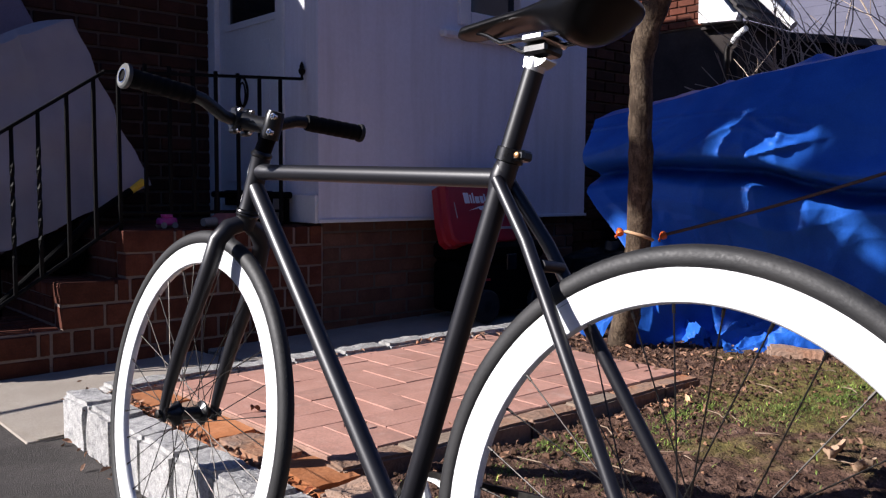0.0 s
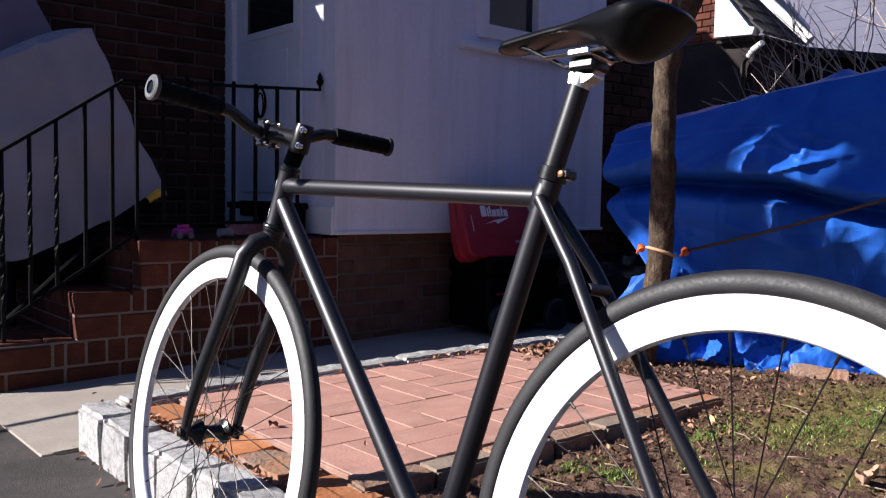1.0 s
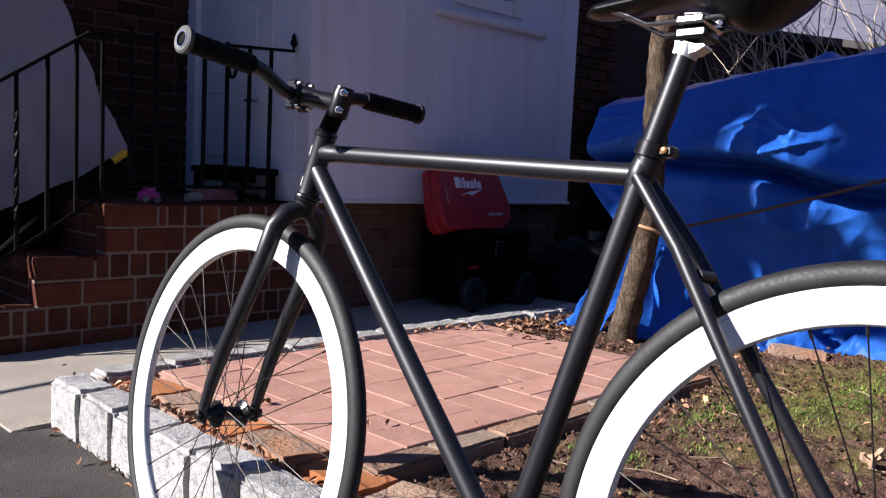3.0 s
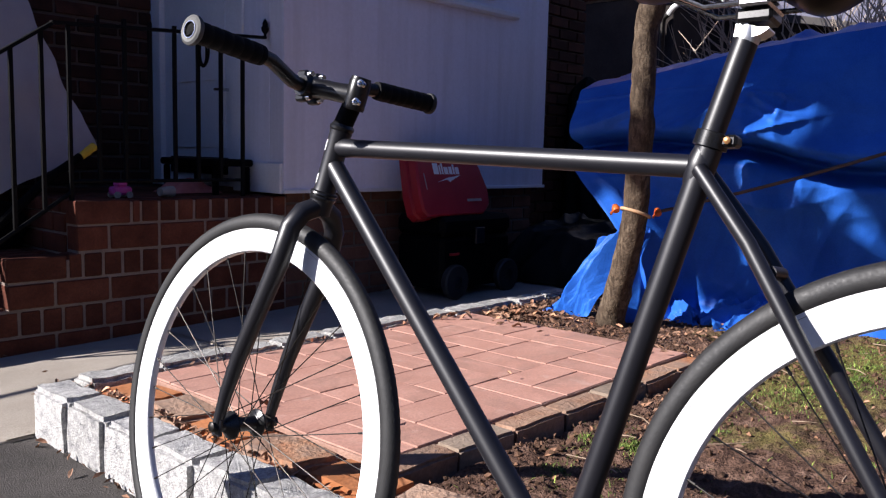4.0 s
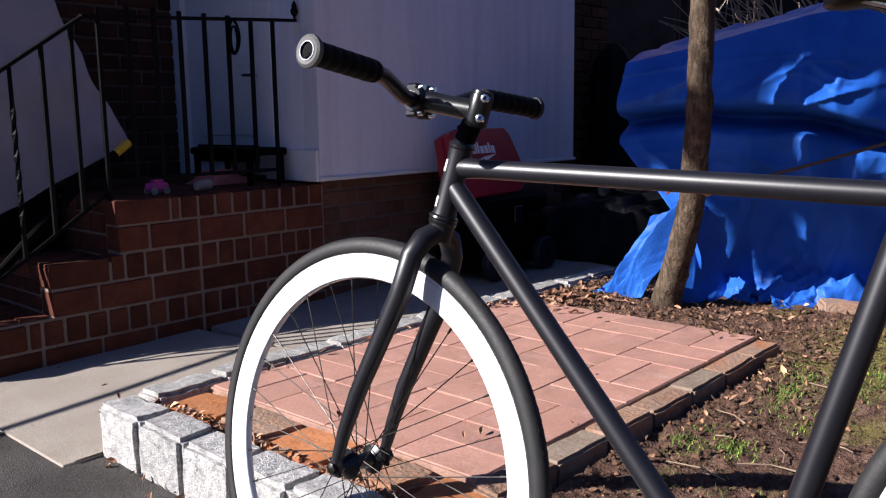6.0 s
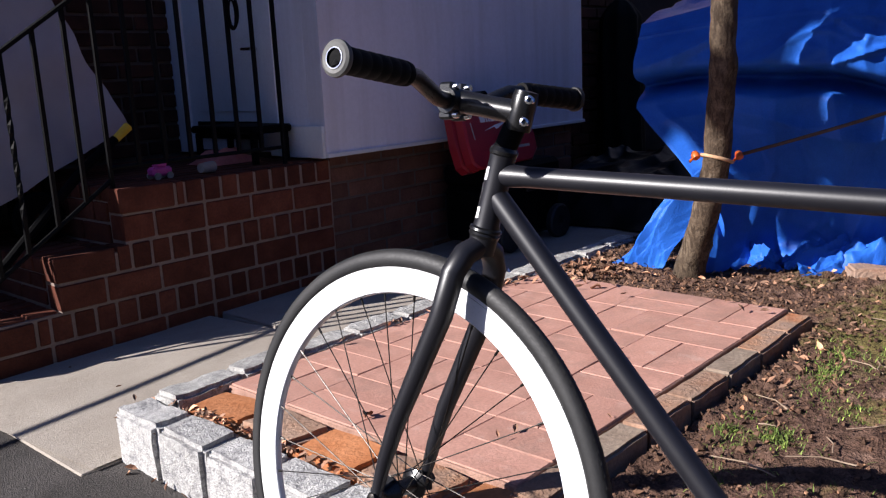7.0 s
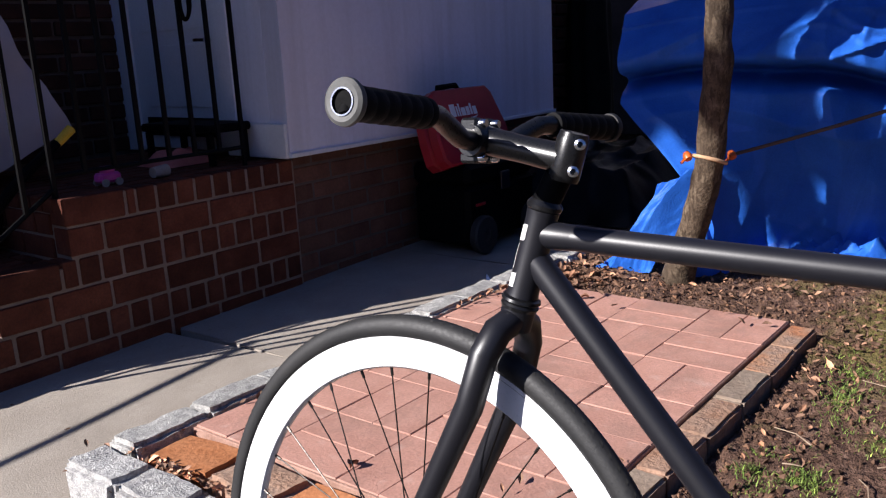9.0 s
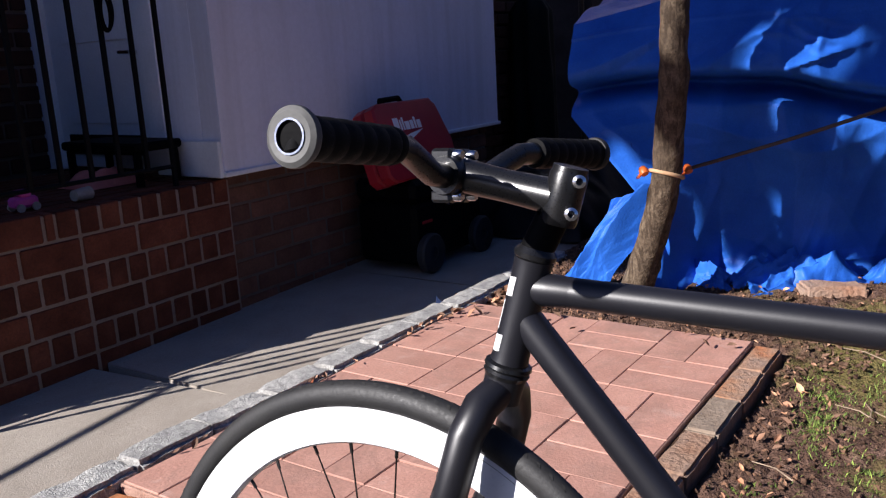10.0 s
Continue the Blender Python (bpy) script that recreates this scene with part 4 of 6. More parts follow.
# wheels
def wheel(parent, name, c, m, hub_w, label):
    """Deep rim, tyre, hub and spokes round the axle through c; m turns the wheel."""
    def at(s):
        s.v = [tuple(m @ (Vector(p) + c)) for p in s.v]
        return s
    rim = part(name, at(Shape().lathe([(0.276, -0.004), (0.278, -0.0065), (0.296, -0.0085), (0.3155, -0.0093), (0.3165, -0.0085), (0.3165, 0.0085), (0.3155, 0.0093), (0.296, 0.0085), (0.278, 0.0065), (0.276, 0.004)], (0, 0, 0), (0, 1, 0), 176, True)), rim_white, parent, label, 40)
    prof = [(0.3135, 0.0102 * 1)]
    prof = [(0.3135 + 0.0, -0.0092), (0.318, -0.0118), (0.324, -0.0130), (0.331, -0.0116), (0.3355, -0.0082), (0.3380, -0.004), (0.3386, 0.0), (0.3380, 0.004), (0.3355, 0.0082), (0.331, 0.0116), (0.324, 0.0130), (0.318, 0.0118), (0.3135, 0.0092)]
    part("seam", at(Shape().lathe([(0.3082, -0.0094), (0.3088, -0.0096), (0.3094, -0.0094)], (0, 0, 0), (0, 1, 0), 176, True).lathe([(0.3082, 0.0086), (0.3086, 0.0094), (0.3094, 0.0088)], (0, 0, 0), (0, 1, 0), 176, True)), grey_plastic, rim, "fine grey seam line")
    part("tyre", at(Shape().lathe(prof, (0, 0, 0), (0, 1, 0), 176, True)), rubber, rim, "black road tyre, scuffed on the tread", 60)
    tread = Shape()
    for k in range(150):
        a = 2 * math.pi * k / 150
        for sy in (-1, 1):
            d = 0.012
            p = [(0.3378, 0.0045 * sy, a), (0.3378, 0.0045 * sy, a + d), (0.3357, 0.0082 * sy, a + d * 1.8), (0.3357, 0.0082 * sy, a + d * 0.8)]
            tread.add([((r + 0.0002) * math.cos(q), y, (r + 0.0002) * math.sin(q)) for r, y, q in p], [(0, 1, 2, 3)])
    part("tread", at(tread), tread_rubber, rim, "dusty tread blocks", 0)
    h = Shape().lathe([(0.006, -hub_w - 0.012), (0.009, -hub_w - 0.012), (0.009, -hub_w - 0.004), (0.012, -hub_w), (0.0225, -hub_w + 0.010), (0.0225, -hub_w + 0.013), (0.0125, -hub_w + 0.018), (0.011, 0),
                       (0.0125, hub_w - 0.018), (0.0225, hub_w - 0.013), (0.0225, hub_w - 0.010), (0.012, hub_w), (0.009, hub_w + 0.004), (0.009, hub_w + 0.012), (0.006, hub_w + 0.012)], (0, 0, 0), (0, 1, 0), 28)
    hub = part("hub", at(h), satin_black, rim, "black hub")
    ax = Shape().lathe([(0.0045, -hub_w - 0.024), (0.0045, hub_w + 0.024)], (0, 0, 0), (0, 1, 0), 12)
    for sy in (-1, 1):
        ax.lathe([(0.0085, sy * (hub_w + 0.0195)), (0.0085, sy * (hub_w + 0.026)), (0.004, sy * (hub_w + 0.028))], (0, 0, 0), (0, 1, 0), 6)
    part("axle_nut", at(ax), steel, rim)
    n = 32
    for k in range(n):
        side = 1 if k % 2 else -1
        a = 2 * math.pi * (k + 0.5) / n
        lead = (1 if (k // 2) % 2 else -1) * radians(62)
        b = a + lead
        p0 = Vector((0.0205 * math.cos(b), side * (hub_w - 0.0115), 0.0205 * math.sin(b)))
        p1 = Vector((0.278 * math.cos(a), side * 0.002, 0.278 * math.sin(a)))
        d = (p1 - p0).normalized()
        sp = Shape().tube([p0, p1], 0.0009, 6, False)
        sp.tube([p1 - d * 0.012, p1 + d * 0.002], 0.0018, 6)
        part("spoke", at(sp), steel, rim)
    va = -1.5
    part("valve", at(Shape().tube([Vector((math.cos(va), 0, math.sin(va))) * 0.277, Vector((math.cos(va), 0, math.sin(va))) * 0.255], [0.003, 0.0022], 8)), chrome, rim)
    return rim


wheel(bike, "front_wheel", AXF, front @ Matrix.Translation(AXF) @ Matrix.Rotation(0.05, 4, "Y") @ Matrix.Translation(-AXF), 0.036, "deep glossy white front rim")
wheel(bike, "rear_wheel", Vector((0, 0, 0)), Matrix.Identity(4), 0.044, "deep glossy white rear rim")

# drivetrain on the right side
CR = BB + Vector((0, -0.045, 0))
ring = Shape().lathe([(0.054, -0.0015), (0.061, -0.0015), (0.061, 0.0015), (0.054, 0.0015)], CR, (0, 1, 0), 46, True)
for k in range(46):
    a = 2 * math.pi * k / 46
    e1, e2 = Vector((math.cos(a), 0, math.sin(a))), Vector((-math.sin(a), 0, math.cos(a)))
    ring.add([CR + e1 * 0.0605 + e2 * 0.003, CR + e1 * 0.0605 - e2 * 0.003, CR + e1 * 0.064], [(0, 1, 2)])
for k in range(5):
    a = 2 * math.pi * k / 5
    ring.tube([CR + Vector((0.015 * math.cos(a), -0.004, 0.015 * math.sin(a))), CR + Vector((0.056 * math.cos(a), -0.002, 0.056 * math.sin(a)))], [0.010, 0.006], 8)
part("chainring", ring, white_paint, bike, "white chainring")
arm_a = radians(170)
ARM = Vector((math.cos(arm_a), 0, math.sin(arm_a))) * 0.165
for sy, d in ((-1, 1), (1, -1)):
    o = BB + Vector((0, 0.062 * sy, 0))
    crank = part("crank_arm", Shape().tube([o - ARM * d * 0.05, o, o + ARM * d * 0.5 + Vector((0, 0.006 * sy, 0)), o + ARM * d + Vector((0, 0.010 * sy, 0))], [0.012, 0.014, 0.010, 0.011], 14), satin_black, bike, "black crank arm")
    p = o + ARM * d + Vector((0, 0.055 * sy, 0))
    body = Shape().box(p.x - 0.04, p.x + 0.04, p.y - 0.04, p.y + 0.04, p.z - 0.012, p.z + 0.012, 0.006)
    body.tube([o + ARM * d, p], 0.006, 10)
    part("pedal", body, box_black, bike, "black platform pedal")
def chain_loop(d):
    """Once round ring and cog, d outside the pitch line."""
    pts = [CR + Vector(((0.064 + d) * math.cos(a), 0, (0.064 + d) * math.sin(a))) for a in [-math.pi / 2 + math.pi * i / 20 for i in range(21)]]
    pts += [pts[-1].lerp(Vector((0, -0.045, 0.034 + d)), i / 30) for i in range(1, 30)]
    pts += [Vector(((0.034 + d) * math.cos(a), -0.045, (0.034 + d) * math.sin(a))) for a in [math.pi / 2 + math.pi * i / 10 for i in range(11)]]
    return pts + [pts[-1].lerp(pts[0], i / 30) for i in range(1, 31)]


lo, hi = chain_loop(-0.004), chain_loop(0.004)
n = len(lo)
ch = Shape().add([(p.x, p.y + dy, p.z) for i in range(n) for p, dy in ((lo[i], -0.004 + 0.0012 * (i % 2)), (lo[i], 0.004 - 0.0012 * (i % 2)), (hi[i], 0.004 - 0.0012 * (i % 2)), (hi[i], -0.004 + 0.0012 * (i % 2)))],
                 [(4 * i + k, 4 * i + (k + 1) % 4, 4 * i + 4 + (k + 1) % 4, 4 * i + 4 + k) for i in range(n - 1) for k in range(4)])
part("chain", ch, steel, bike, "dark steel chain")
part("cog", Shape().lathe([(0.02, -0.002), (0.033, -0.002), (0.033, 0.002), (0.02, 0.002)], Vector((0, -0.045, 0)), (0, 1, 0), 32, True), steel, bike)


# ---- railing on the stoop ----
def railing():
    rail = thing("stair_railing", "black wrought iron stair railing with twisted balusters", "railing")
    y = 3.365
    flat_z, x_end, x_turn = 1.262, 2.225, 1.30
    low = lambda x: (1.175 - (x_turn - x) * 0.66)
    top = [(x_end, y, flat_z), (1.77, y, flat_z), (x_turn, y, 1.21)]
    s = Shape()
    for a, b in ((top[0], top[2]), ((x_turn, y, 1.205), (0.84, y, 1.205 - 0.46 * 0.67))):
        a, b = Vector(a), Vector(b)
        d = (b - a).normalized()
        up = Vector((0, 1, 0)).cross(d).normalized() * -1
        q = [a + Vector((0, sy * 0.014, 0)) + up * sz * 0.006 for sy, sz in ((-1, -1), (1, -1), (1, 1), (-1, 1))]
        r = [p + (b - a) for p in q]
        s.add(q + r, [(0, 1, 5, 4), (1, 2, 6, 5), (2, 3, 7, 6), (3, 0, 4, 7), (0, 3, 2, 1), (4, 5, 6, 7)])
    part("top_rail", s, iron_black, rail)
    part("bottom_rail", Shape().tube([(1.36, y, 0.605), (0.84, y, 0.605 - 0.52 * 0.66)], 0.008, 6), iron_black, rail)
    part("bottom_rail", Shape().tube([(2.108, y, 0.645), (1.36, y, 0.645)], 0.008, 6), iron_black, rail)
    part("finial", Shape().lathe([(0.006, 0.0), (0.006, 0.012), (0.015, 0.024), (0.017, 0.036), (0.010, 0.05), (0.012, 0.056), (0.003, 0.075), (0.0001, 0.078)], (x_end, y, flat_z + 0.004), (0, 0, 1), 14), iron_black, rail)

    def baluster(x, z0, z1, twist):
        n = 26 if twist else 2
        sh = Shape()
        verts, faces = [], []
        for i in range(n + 1):
            f = i / n
            a = 0.0 if not twist else 9.0 * max(0.0, min(1.0, (f - 0.2) / 0.6))
            for k in range(4):
                an = a + math.pi / 4 + k * math.pi / 2
                verts.append((x + 0.0095 * math.cos(an), y + 0.0095 * math.sin(an), z0 + (z1 - z0) * f))
        for i in range(n):
            for k in range(4):
                faces.append((i * 4 + k, i * 4 + (k + 1) % 4, (i + 1) * 4 + (k + 1) % 4, (i + 1) * 4 + k))
        part("baluster", sh.add(verts, faces), iron_black, rail, "", 0)
    for i, x in enumerate((2.108, 2.000, 1.892, 1.786, 1.68, 1.575, 1.47)):
        baluster(x, 0.645 if i else 0.575, flat_z - 0.005, False)
    for i, x in enumerate((1.36, 1.262, 1.158, 1.052, 0.957, 0.862)):
        zt = (1.205 - (x_turn - x) * 0.67) if x < x_turn else 1.21
        zb = 0.605 - (1.36 - x) * 0.66
        baluster(x, zb if x not in (0.862, 1.36) else (0.575 if x > 1 else LOW_Z), zt - 0.004, i >= 3)
    return rail


railing()
lock = thing("cable_lock", "black looped cable lock hanging on the railing", "lock")
loop = [(1.905 + 0.022 * math.sin(a), 3.345 + 0.004 * math.cos(2 * a), 1.175 - 0.065 * math.cos(a)) for a in [2 * math.pi * i / 28 for i in range(29)]]
part("cable", Shape().tube(loop, 0.006, 8, False), box_black, lock)
loop = [(1.90 + 0.014 * math.sin(a), 3.338, 1.165 - 0.05 * math.cos(a)) for a in [2 * math.pi * i / 28 for i in range(29)]]
part("inner_cable", Shape().tube(loop, 0.004, 8, False), box_black, lock)


# ---- under the cover ----
def cover_point(u, v):
    """u round the sides, v from the hem to the top."""
    cx, cy = 1.225 - 0.10 * v, 3.97
    a = 2 * math.pi * u
    wx, wy = (0.405 - 0.15 * v if math.cos(a) < 0 else 0.475 - 0.22 * v), 0.30 - 0.10 * v
    sq = 1 / max(abs(math.cos(a)), abs(math.sin(a))) ** 0.75
    x, y = cx + wx * math.cos(a) * sq * 0.92, cy + wy * math.sin(a) * sq * 0.92
    top = 1.26 + 0.22 * max(0, min(1, (x - 0.9) / 0.42))
    hem = 0.48 + 0.27 * max(0, (x - 1.0) / 0.6)
    f = 0.012 * math.sin(14 * a + 3 * v) * (1 - v) - 0.022 * math.exp(-((a - 4.95 + 0.25 * v) / 0.07) ** 2)
    return x + f + wob(x, y, v * 2, 3, 0.02), y + f + wob(y, x, v * 2 + 5, 3, 0.02), hem + (top - hem) * v ** 0.9


cover = thing("covered_grill", "pale grey canvas cover draped over a grill on the stoop", "grill cover")
s = Shape()
s.grid(cover_point, 72, 20)
s.grid(lambda u, v: tuple(Vector(cover_point(u, 1.0)).lerp(Vector((1.15, 3.97, 1.44)), v) + Vector((0, 0, 0.012 * math.sin(math.pi * v)))), 72, 6)
part("cover", s, cover_cloth, cover, smooth=70)
for x, y in ((1.0, 3.8), (1.0, 4.15), (1.32, 3.8), (1.32, 4.15)):
    part("leg", Shape().tube([(x, y, LOW_Z if x < 1.1 else STEP_Z), (x, y, 0.75)], 0.016, 10), box_black, cover)
part("wheel", Shape().lathe([(0.02, -0.02), (0.085, -0.02), (0.095, -0.012), (0.095, 0.012), (0.085, 0.02), (0.02, 0.02)], (1.24, 3.72, STEP_Z + 0.095), (0, 1, 0), 28, True), box_black, cover)
cushion = thing("folded_cushion", "mauve cushion standing behind the covered grill", "cushion")
pad = ((0.30, 0.215), (1.09, 0.215), (1.10, 0.40), (1.37, 0.63), (1.37, 1.40), (1.10, 1.90), (0.30, 1.90))
rings = [(4.205, 0.95), (4.220, 0.985), (4.25, 1.0), (4.280, 0.985), (4.295, 0.95)]
n = len(pad)
s = Shape().add([(0.85 + (x - 0.85) * k, y, 1.0 + (z - 1.0) * (k if z > 0.3 else 1.0)) for y, k in rings for x, z in pad],
                [tuple(range(n)), tuple(range(5 * n - 1, 4 * n - 1, -1))] + [(r * n + i, (r + 1) * n + i, (r + 1) * n + (i + 1) % n, r * n + (i + 1) % n) for r in range(4) for i in range(n)])
part("pad", s, mauve_cloth, cushion, smooth=50)

broom = thing("snow_brush", "black pole with a yellow tip leaning on the steps", "brush")
part("pole", Shape().tube([(1.44, 3.46, 0.735), (1.30, 3.44, 0.645), (1.02, 3.41, 0.40), (0.82, 3.40, 0.225)], [0.016, 0.018, 0.016, 0.014], 10), box_black, broom)
part("tip", Shape().tube([(1.435, 3.46, 0.73), (1.50, 3.47, 0.775)], [0.014, 0.017], 10), yellow_plastic, broom, "yellow plastic tip")

bench = thing("boot_tray", "low dark tray by the door", "tray")
t = Shape().box(2.02, 2.22, 3.44, 3.90, 0.70, 0.732, 0.008)
part("top", t, box_black, bench)
for x in (2.04, 2.20):
    for y in (3.47, 3.87):
        part("leg", Shape().box(x - 0.012, x + 0.012, y - 0.012, y + 0.012, LAND_Z, 0.699, 0.003), box_black, bench)
cloth = thing("coral_cloth", "crumpled coral red cloth lying by the door", "cloth")
s = Shape()
s.grid(lambda u, v: (1.91 + 0.24 * u, 3.58 + 0.20 * v, LAND_Z + 0.004 + 0.085 * (math.sin(math.pi * u) * math.sin(math.pi * v)) ** 0.6 * (0.6 + 0.9 * noise.noise(Vector((u * 4, v * 3, 2))))), 28, 18)
part("folds", s, pink_cloth, cloth, smooth=60)
toy = thing("toy_car", "small magenta toy on the brick landing", "toy")
part("body", Shape().box(1.55, 1.63, 3.42, 3.47, LAND_Z + 0.012, LAND_Z + 0.045, 0.012), pink_plastic, toy)
part("cab", Shape().box(1.57, 1.61, 3.423, 3.467, LAND_Z + 0.045, LAND_Z + 0.066, 0.01), pink_plastic, toy)
for x in (1.565, 1.615):
    for y in (3.418, 3.472):
        part("wheel", Shape().lathe([(0.013, -0.004), (0.013, 0.004)], (x, y, LAND_Z + 0.013), (0, 1, 0), 14), grey_plastic, toy)
cup = thing("grey_cup", "grey tumbler lying on the brick landing", "cup")
part("body", Shape().lathe([(0.0001, 0), (0.018, 0.0), (0.021, 0.04), (0.022, 0.066), (0.019, 0.064), (0.016, 0.004), (0.0001, 0.004)], (1.74, 3.41, LAND_Z + 0.023), (1, 0.2, 0), 24), grey_plastic, cup)

# ---- tool boxes by the wall ----
tb = thing("rolling_toolbox", "black rolling plastic tool box against the wall", "tool box")
bz = walk_z(3.1)
part("body", Shape().box(2.93, 3.46, 2.93, 3.24, bz + 0.04, bz + 0.30, 0.02), box_black, tb)
part("lid", Shape().box(2.925, 3.465, 2.925, 3.245, bz + 0.303, bz + 0.40, 0.025), box_black, tb)
part("latch", Shape().box(3.16, 3.23, 2.912, 2.9245, bz + 0.26, bz + 0.34, 0.004), satin_black, tb, "black latch")
part("label", Shape().box(2.98, 3.05, 2.9235, 2.9285, bz + 0.21, bz + 0.222, 0.0008), case_red, tb, "small red strip")
for x in (3.0, 3.40):
    w = part("wheel", Shape().lathe([(0.03, -0.02), (0.078, -0.02), (0.085, -0.012), (0.085, 0.012), (0.078, 0.02), (0.03, 0.02)], (x, 2.905, bz + 0.085), (0, 1, 0), 32, True), rubber, tb)
    part("hub_cap", Shape().lathe([(0.0001, -0.024), (0.012, -0.024), (0.034, -0.016), (0.034, 0.016), (0.0001, 0.016)], (x, 2.905, bz + 0.085), (0, 1, 0), 20), satin_black, w, "dark wheel hub")

CASE = Matrix.Translation((2.82, 2.945, bz + 0.405)) @ Matrix.Rotation(radians(-19), 4, "X")
case = thing("tool_case", "red plastic power tool case leaning on the wall", "tool case", CASE)
cs = Shape()
outline = [(0.03, 0.0), (0.44, 0.0), (0.505, 0.05), (0.515, 0.13), (0.47, 0.30), (0.44, 0.33), (0.07, 0.33), (0.03, 0.31), (0.0, 0.12), (0.0, 0.03)]
for y0, y1, ins in ((0.0, 0.058, 0.008), (0.062, 0.12, 0.008)):
    n = len(outline)
    c0 = Vector((0.25, 0.16))
    rings = []
    for yy, k in ((y0, 0.96), (y0 + ins, 1.0), (y1 - ins, 1.0), (y1, 0.96)):
        rings.append([(c0.x + (x - c0.x) * k, yy, c0.y + (z - c0.y) * k) for x, z in outline])
    verts = [p for r in rings for p in r]
    faces = [tuple(range(n)), tuple(range(3 * n, 4 * n))[::-1]] + [(a * n + i, a * n + (i + 1) % n, (a + 1) * n + (i + 1) % n, (a + 1) * n + i) for a in range(3) for i in range(n)]
    cs.add(verts, faces)
part("shell", cs, case_red, case)
part("carry_handle", Shape().tube([(0.16, 0.06, 0.33), (0.17, 0.06, 0.355), (0.30, 0.06, 0.358), (0.31, 0.06, 0.33)], 0.012, 10), box_black, case, "black carry handle")
mark = Shape()
for i, (x, w, h) in enumerate(((0.13, 0.035, 0.055), (0.172, 0.010, 0.045), (0.189, 0.010, 0.055), (0.206, 0.028, 0.036), (0.241, 0.022, 0.038), (0.270, 0.012, 0.050), (0.289, 0.026, 0.036))):
    mark.box(x, x + w, -0.0025, 0.0005, 0.205, 0.205 + h, 0.0008)
mark.add([(0.14, -0.002, 0.165), (0.22, -0.002, 0.187), (0.215, -0.002, 0.178), (0.32, -0.002, 0.200), (0.23, -0.002, 0.166), (0.235, -0.002, 0.176)], [(0, 2, 1), (1, 2, 5), (2, 4, 5), (1, 5, 3), (5, 4, 3)])
part("mark", mark, white_paint, case, "white maker's mark of bars and a bolt")
part("small_print", Shape().box(0.33, 0.44, -0.0025, 0.0005, 0.065, 0.078, 0.0008), grey_plastic, case)
part("scratch", Shape().box(0.055, 0.060, -0.0025, 0.0005, 0.13, 0.21, 0.0008), grey_plastic, case)

# ---- black sheet and covered umbrella behind the tarp ----
def ridge(x, y, z):
    """Sharp creases where the noise crosses nought."""
    return 1 - min(1.0, abs(noise.noise(Vector((x, y, z)))) * 3.2)


def crumple(x, y, z):
    """Flat facets that meet in sharp valleys, as in crushed foil."""
    d = noise.voronoi(Vector((x, y, z)))[0]
    return d[1] - d[0]


def sheet_point(u, v):
    """A low heap under crumpled black plastic."""
    x, y = 3.62 + 0.95 * u, 2.50 + 0.78 * v
    edge = min(1.0, 4.5 * u, 4.5 * (1 - u), 5.0 * v, 5.0 * (1 - v))
    h = 0.33 * (max(0.0, edge) ** 0.7) * (0.55 + 0.45 * u)
    h += (0.035 * ridge(u * 2.2, v * 2.4, 31) + 0.018 * ridge(u * 5 + v, v * 5, 37) + 0.012 * crumple(u * 7, v * 6, 33)) * (0.3 + 0.7 * edge)
    return x + 0.03 * wob(u * 4, v * 4, 2, 1, 1.0), y + 0.04 * wob(u * 4, v * 4, 7, 1, 1.0), walk_z(x) + 0.003 + h


heap = thing("black_plastic_sheet", "crumpled black plastic sheet over a low heap by the wall", "plastic sheet")
part("sheet", Shape().grid(sheet_point, 90, 70), sheet_black, heap, smooth=45)


def cover_fold(u, v):
    """A slim upright cover: u once round, v from the ground up."""
    a = 2 * math.pi * u
    r = (0.155 - 0.035 * v + 0.016 * math.sin(7 * a + 2 * v) * (1 - 0.6 * v) + 0.010 * ridge(u * 9, v * 2, 5)) * (1 if v < 0.9 else max(0.02, (1 - v) / 0.1) ** 0.5)
    return 4.98 + r * math.cos(a), 3.46 + r * math.sin(a), walk_z(4.98) + 1.20 * v


upright = thing("covered_umbrella", "folded patio umbrella under a dark green-black cover against the brick wall", "umbrella")
part("cover", Shape().grid(cover_fold, 84, 40), cover_dark, upright, smooth=60)

# ---- the tree ----
tree = thing("tree", "slim bare tree trunk with furrowed brown bark", "tree")
TR = [((2.80, 1.93, 0.08), 0.074), ((2.785, 1.918, 0.16), 0.056), ((2.745, 1.866, 0.30), 0.049), ((2.705, 1.803, 0.48), 0.046), ((2.68, 1.775, 0.60), 0.0445), ((2.625, 1.738, 0.87), 0.042), ((2.61, 1.733, 0.97), 0.041), ((2.605, 1.730, 1.08), 0.040), ((2.60, 1.725, 1.22), 0.041), ((2.585, 1.69, 1.33), 0.045), ((2.58, 1.635, 1.45), 0.050), ((2.58, 1.59, 1.55), 0.048), ((2.59, 1.57, 1.75), 0.043)]


def limb(pts, seg=14, rough=0.006, sub=5):
    P, R = [], []
    for (a, ra), (b, rb) in zip(pts, pts[1:]):
        for i in range(sub):
            f = i / sub
            P.append(Vector(a).lerp(Vector(b), f))
            R.append(ra + (rb - ra) * f)
    P.append(Vector(pts[-1][0]))
    R.append(pts[-1][1])
    s = Shape().tube(P, R, seg)
    s.v = [tuple(Vector(p) + Vector((wob(*p, 24, rough), wob(p[0] + 7, p[1], p[2], 24, rough), 0))) for p in s.v]
    return s


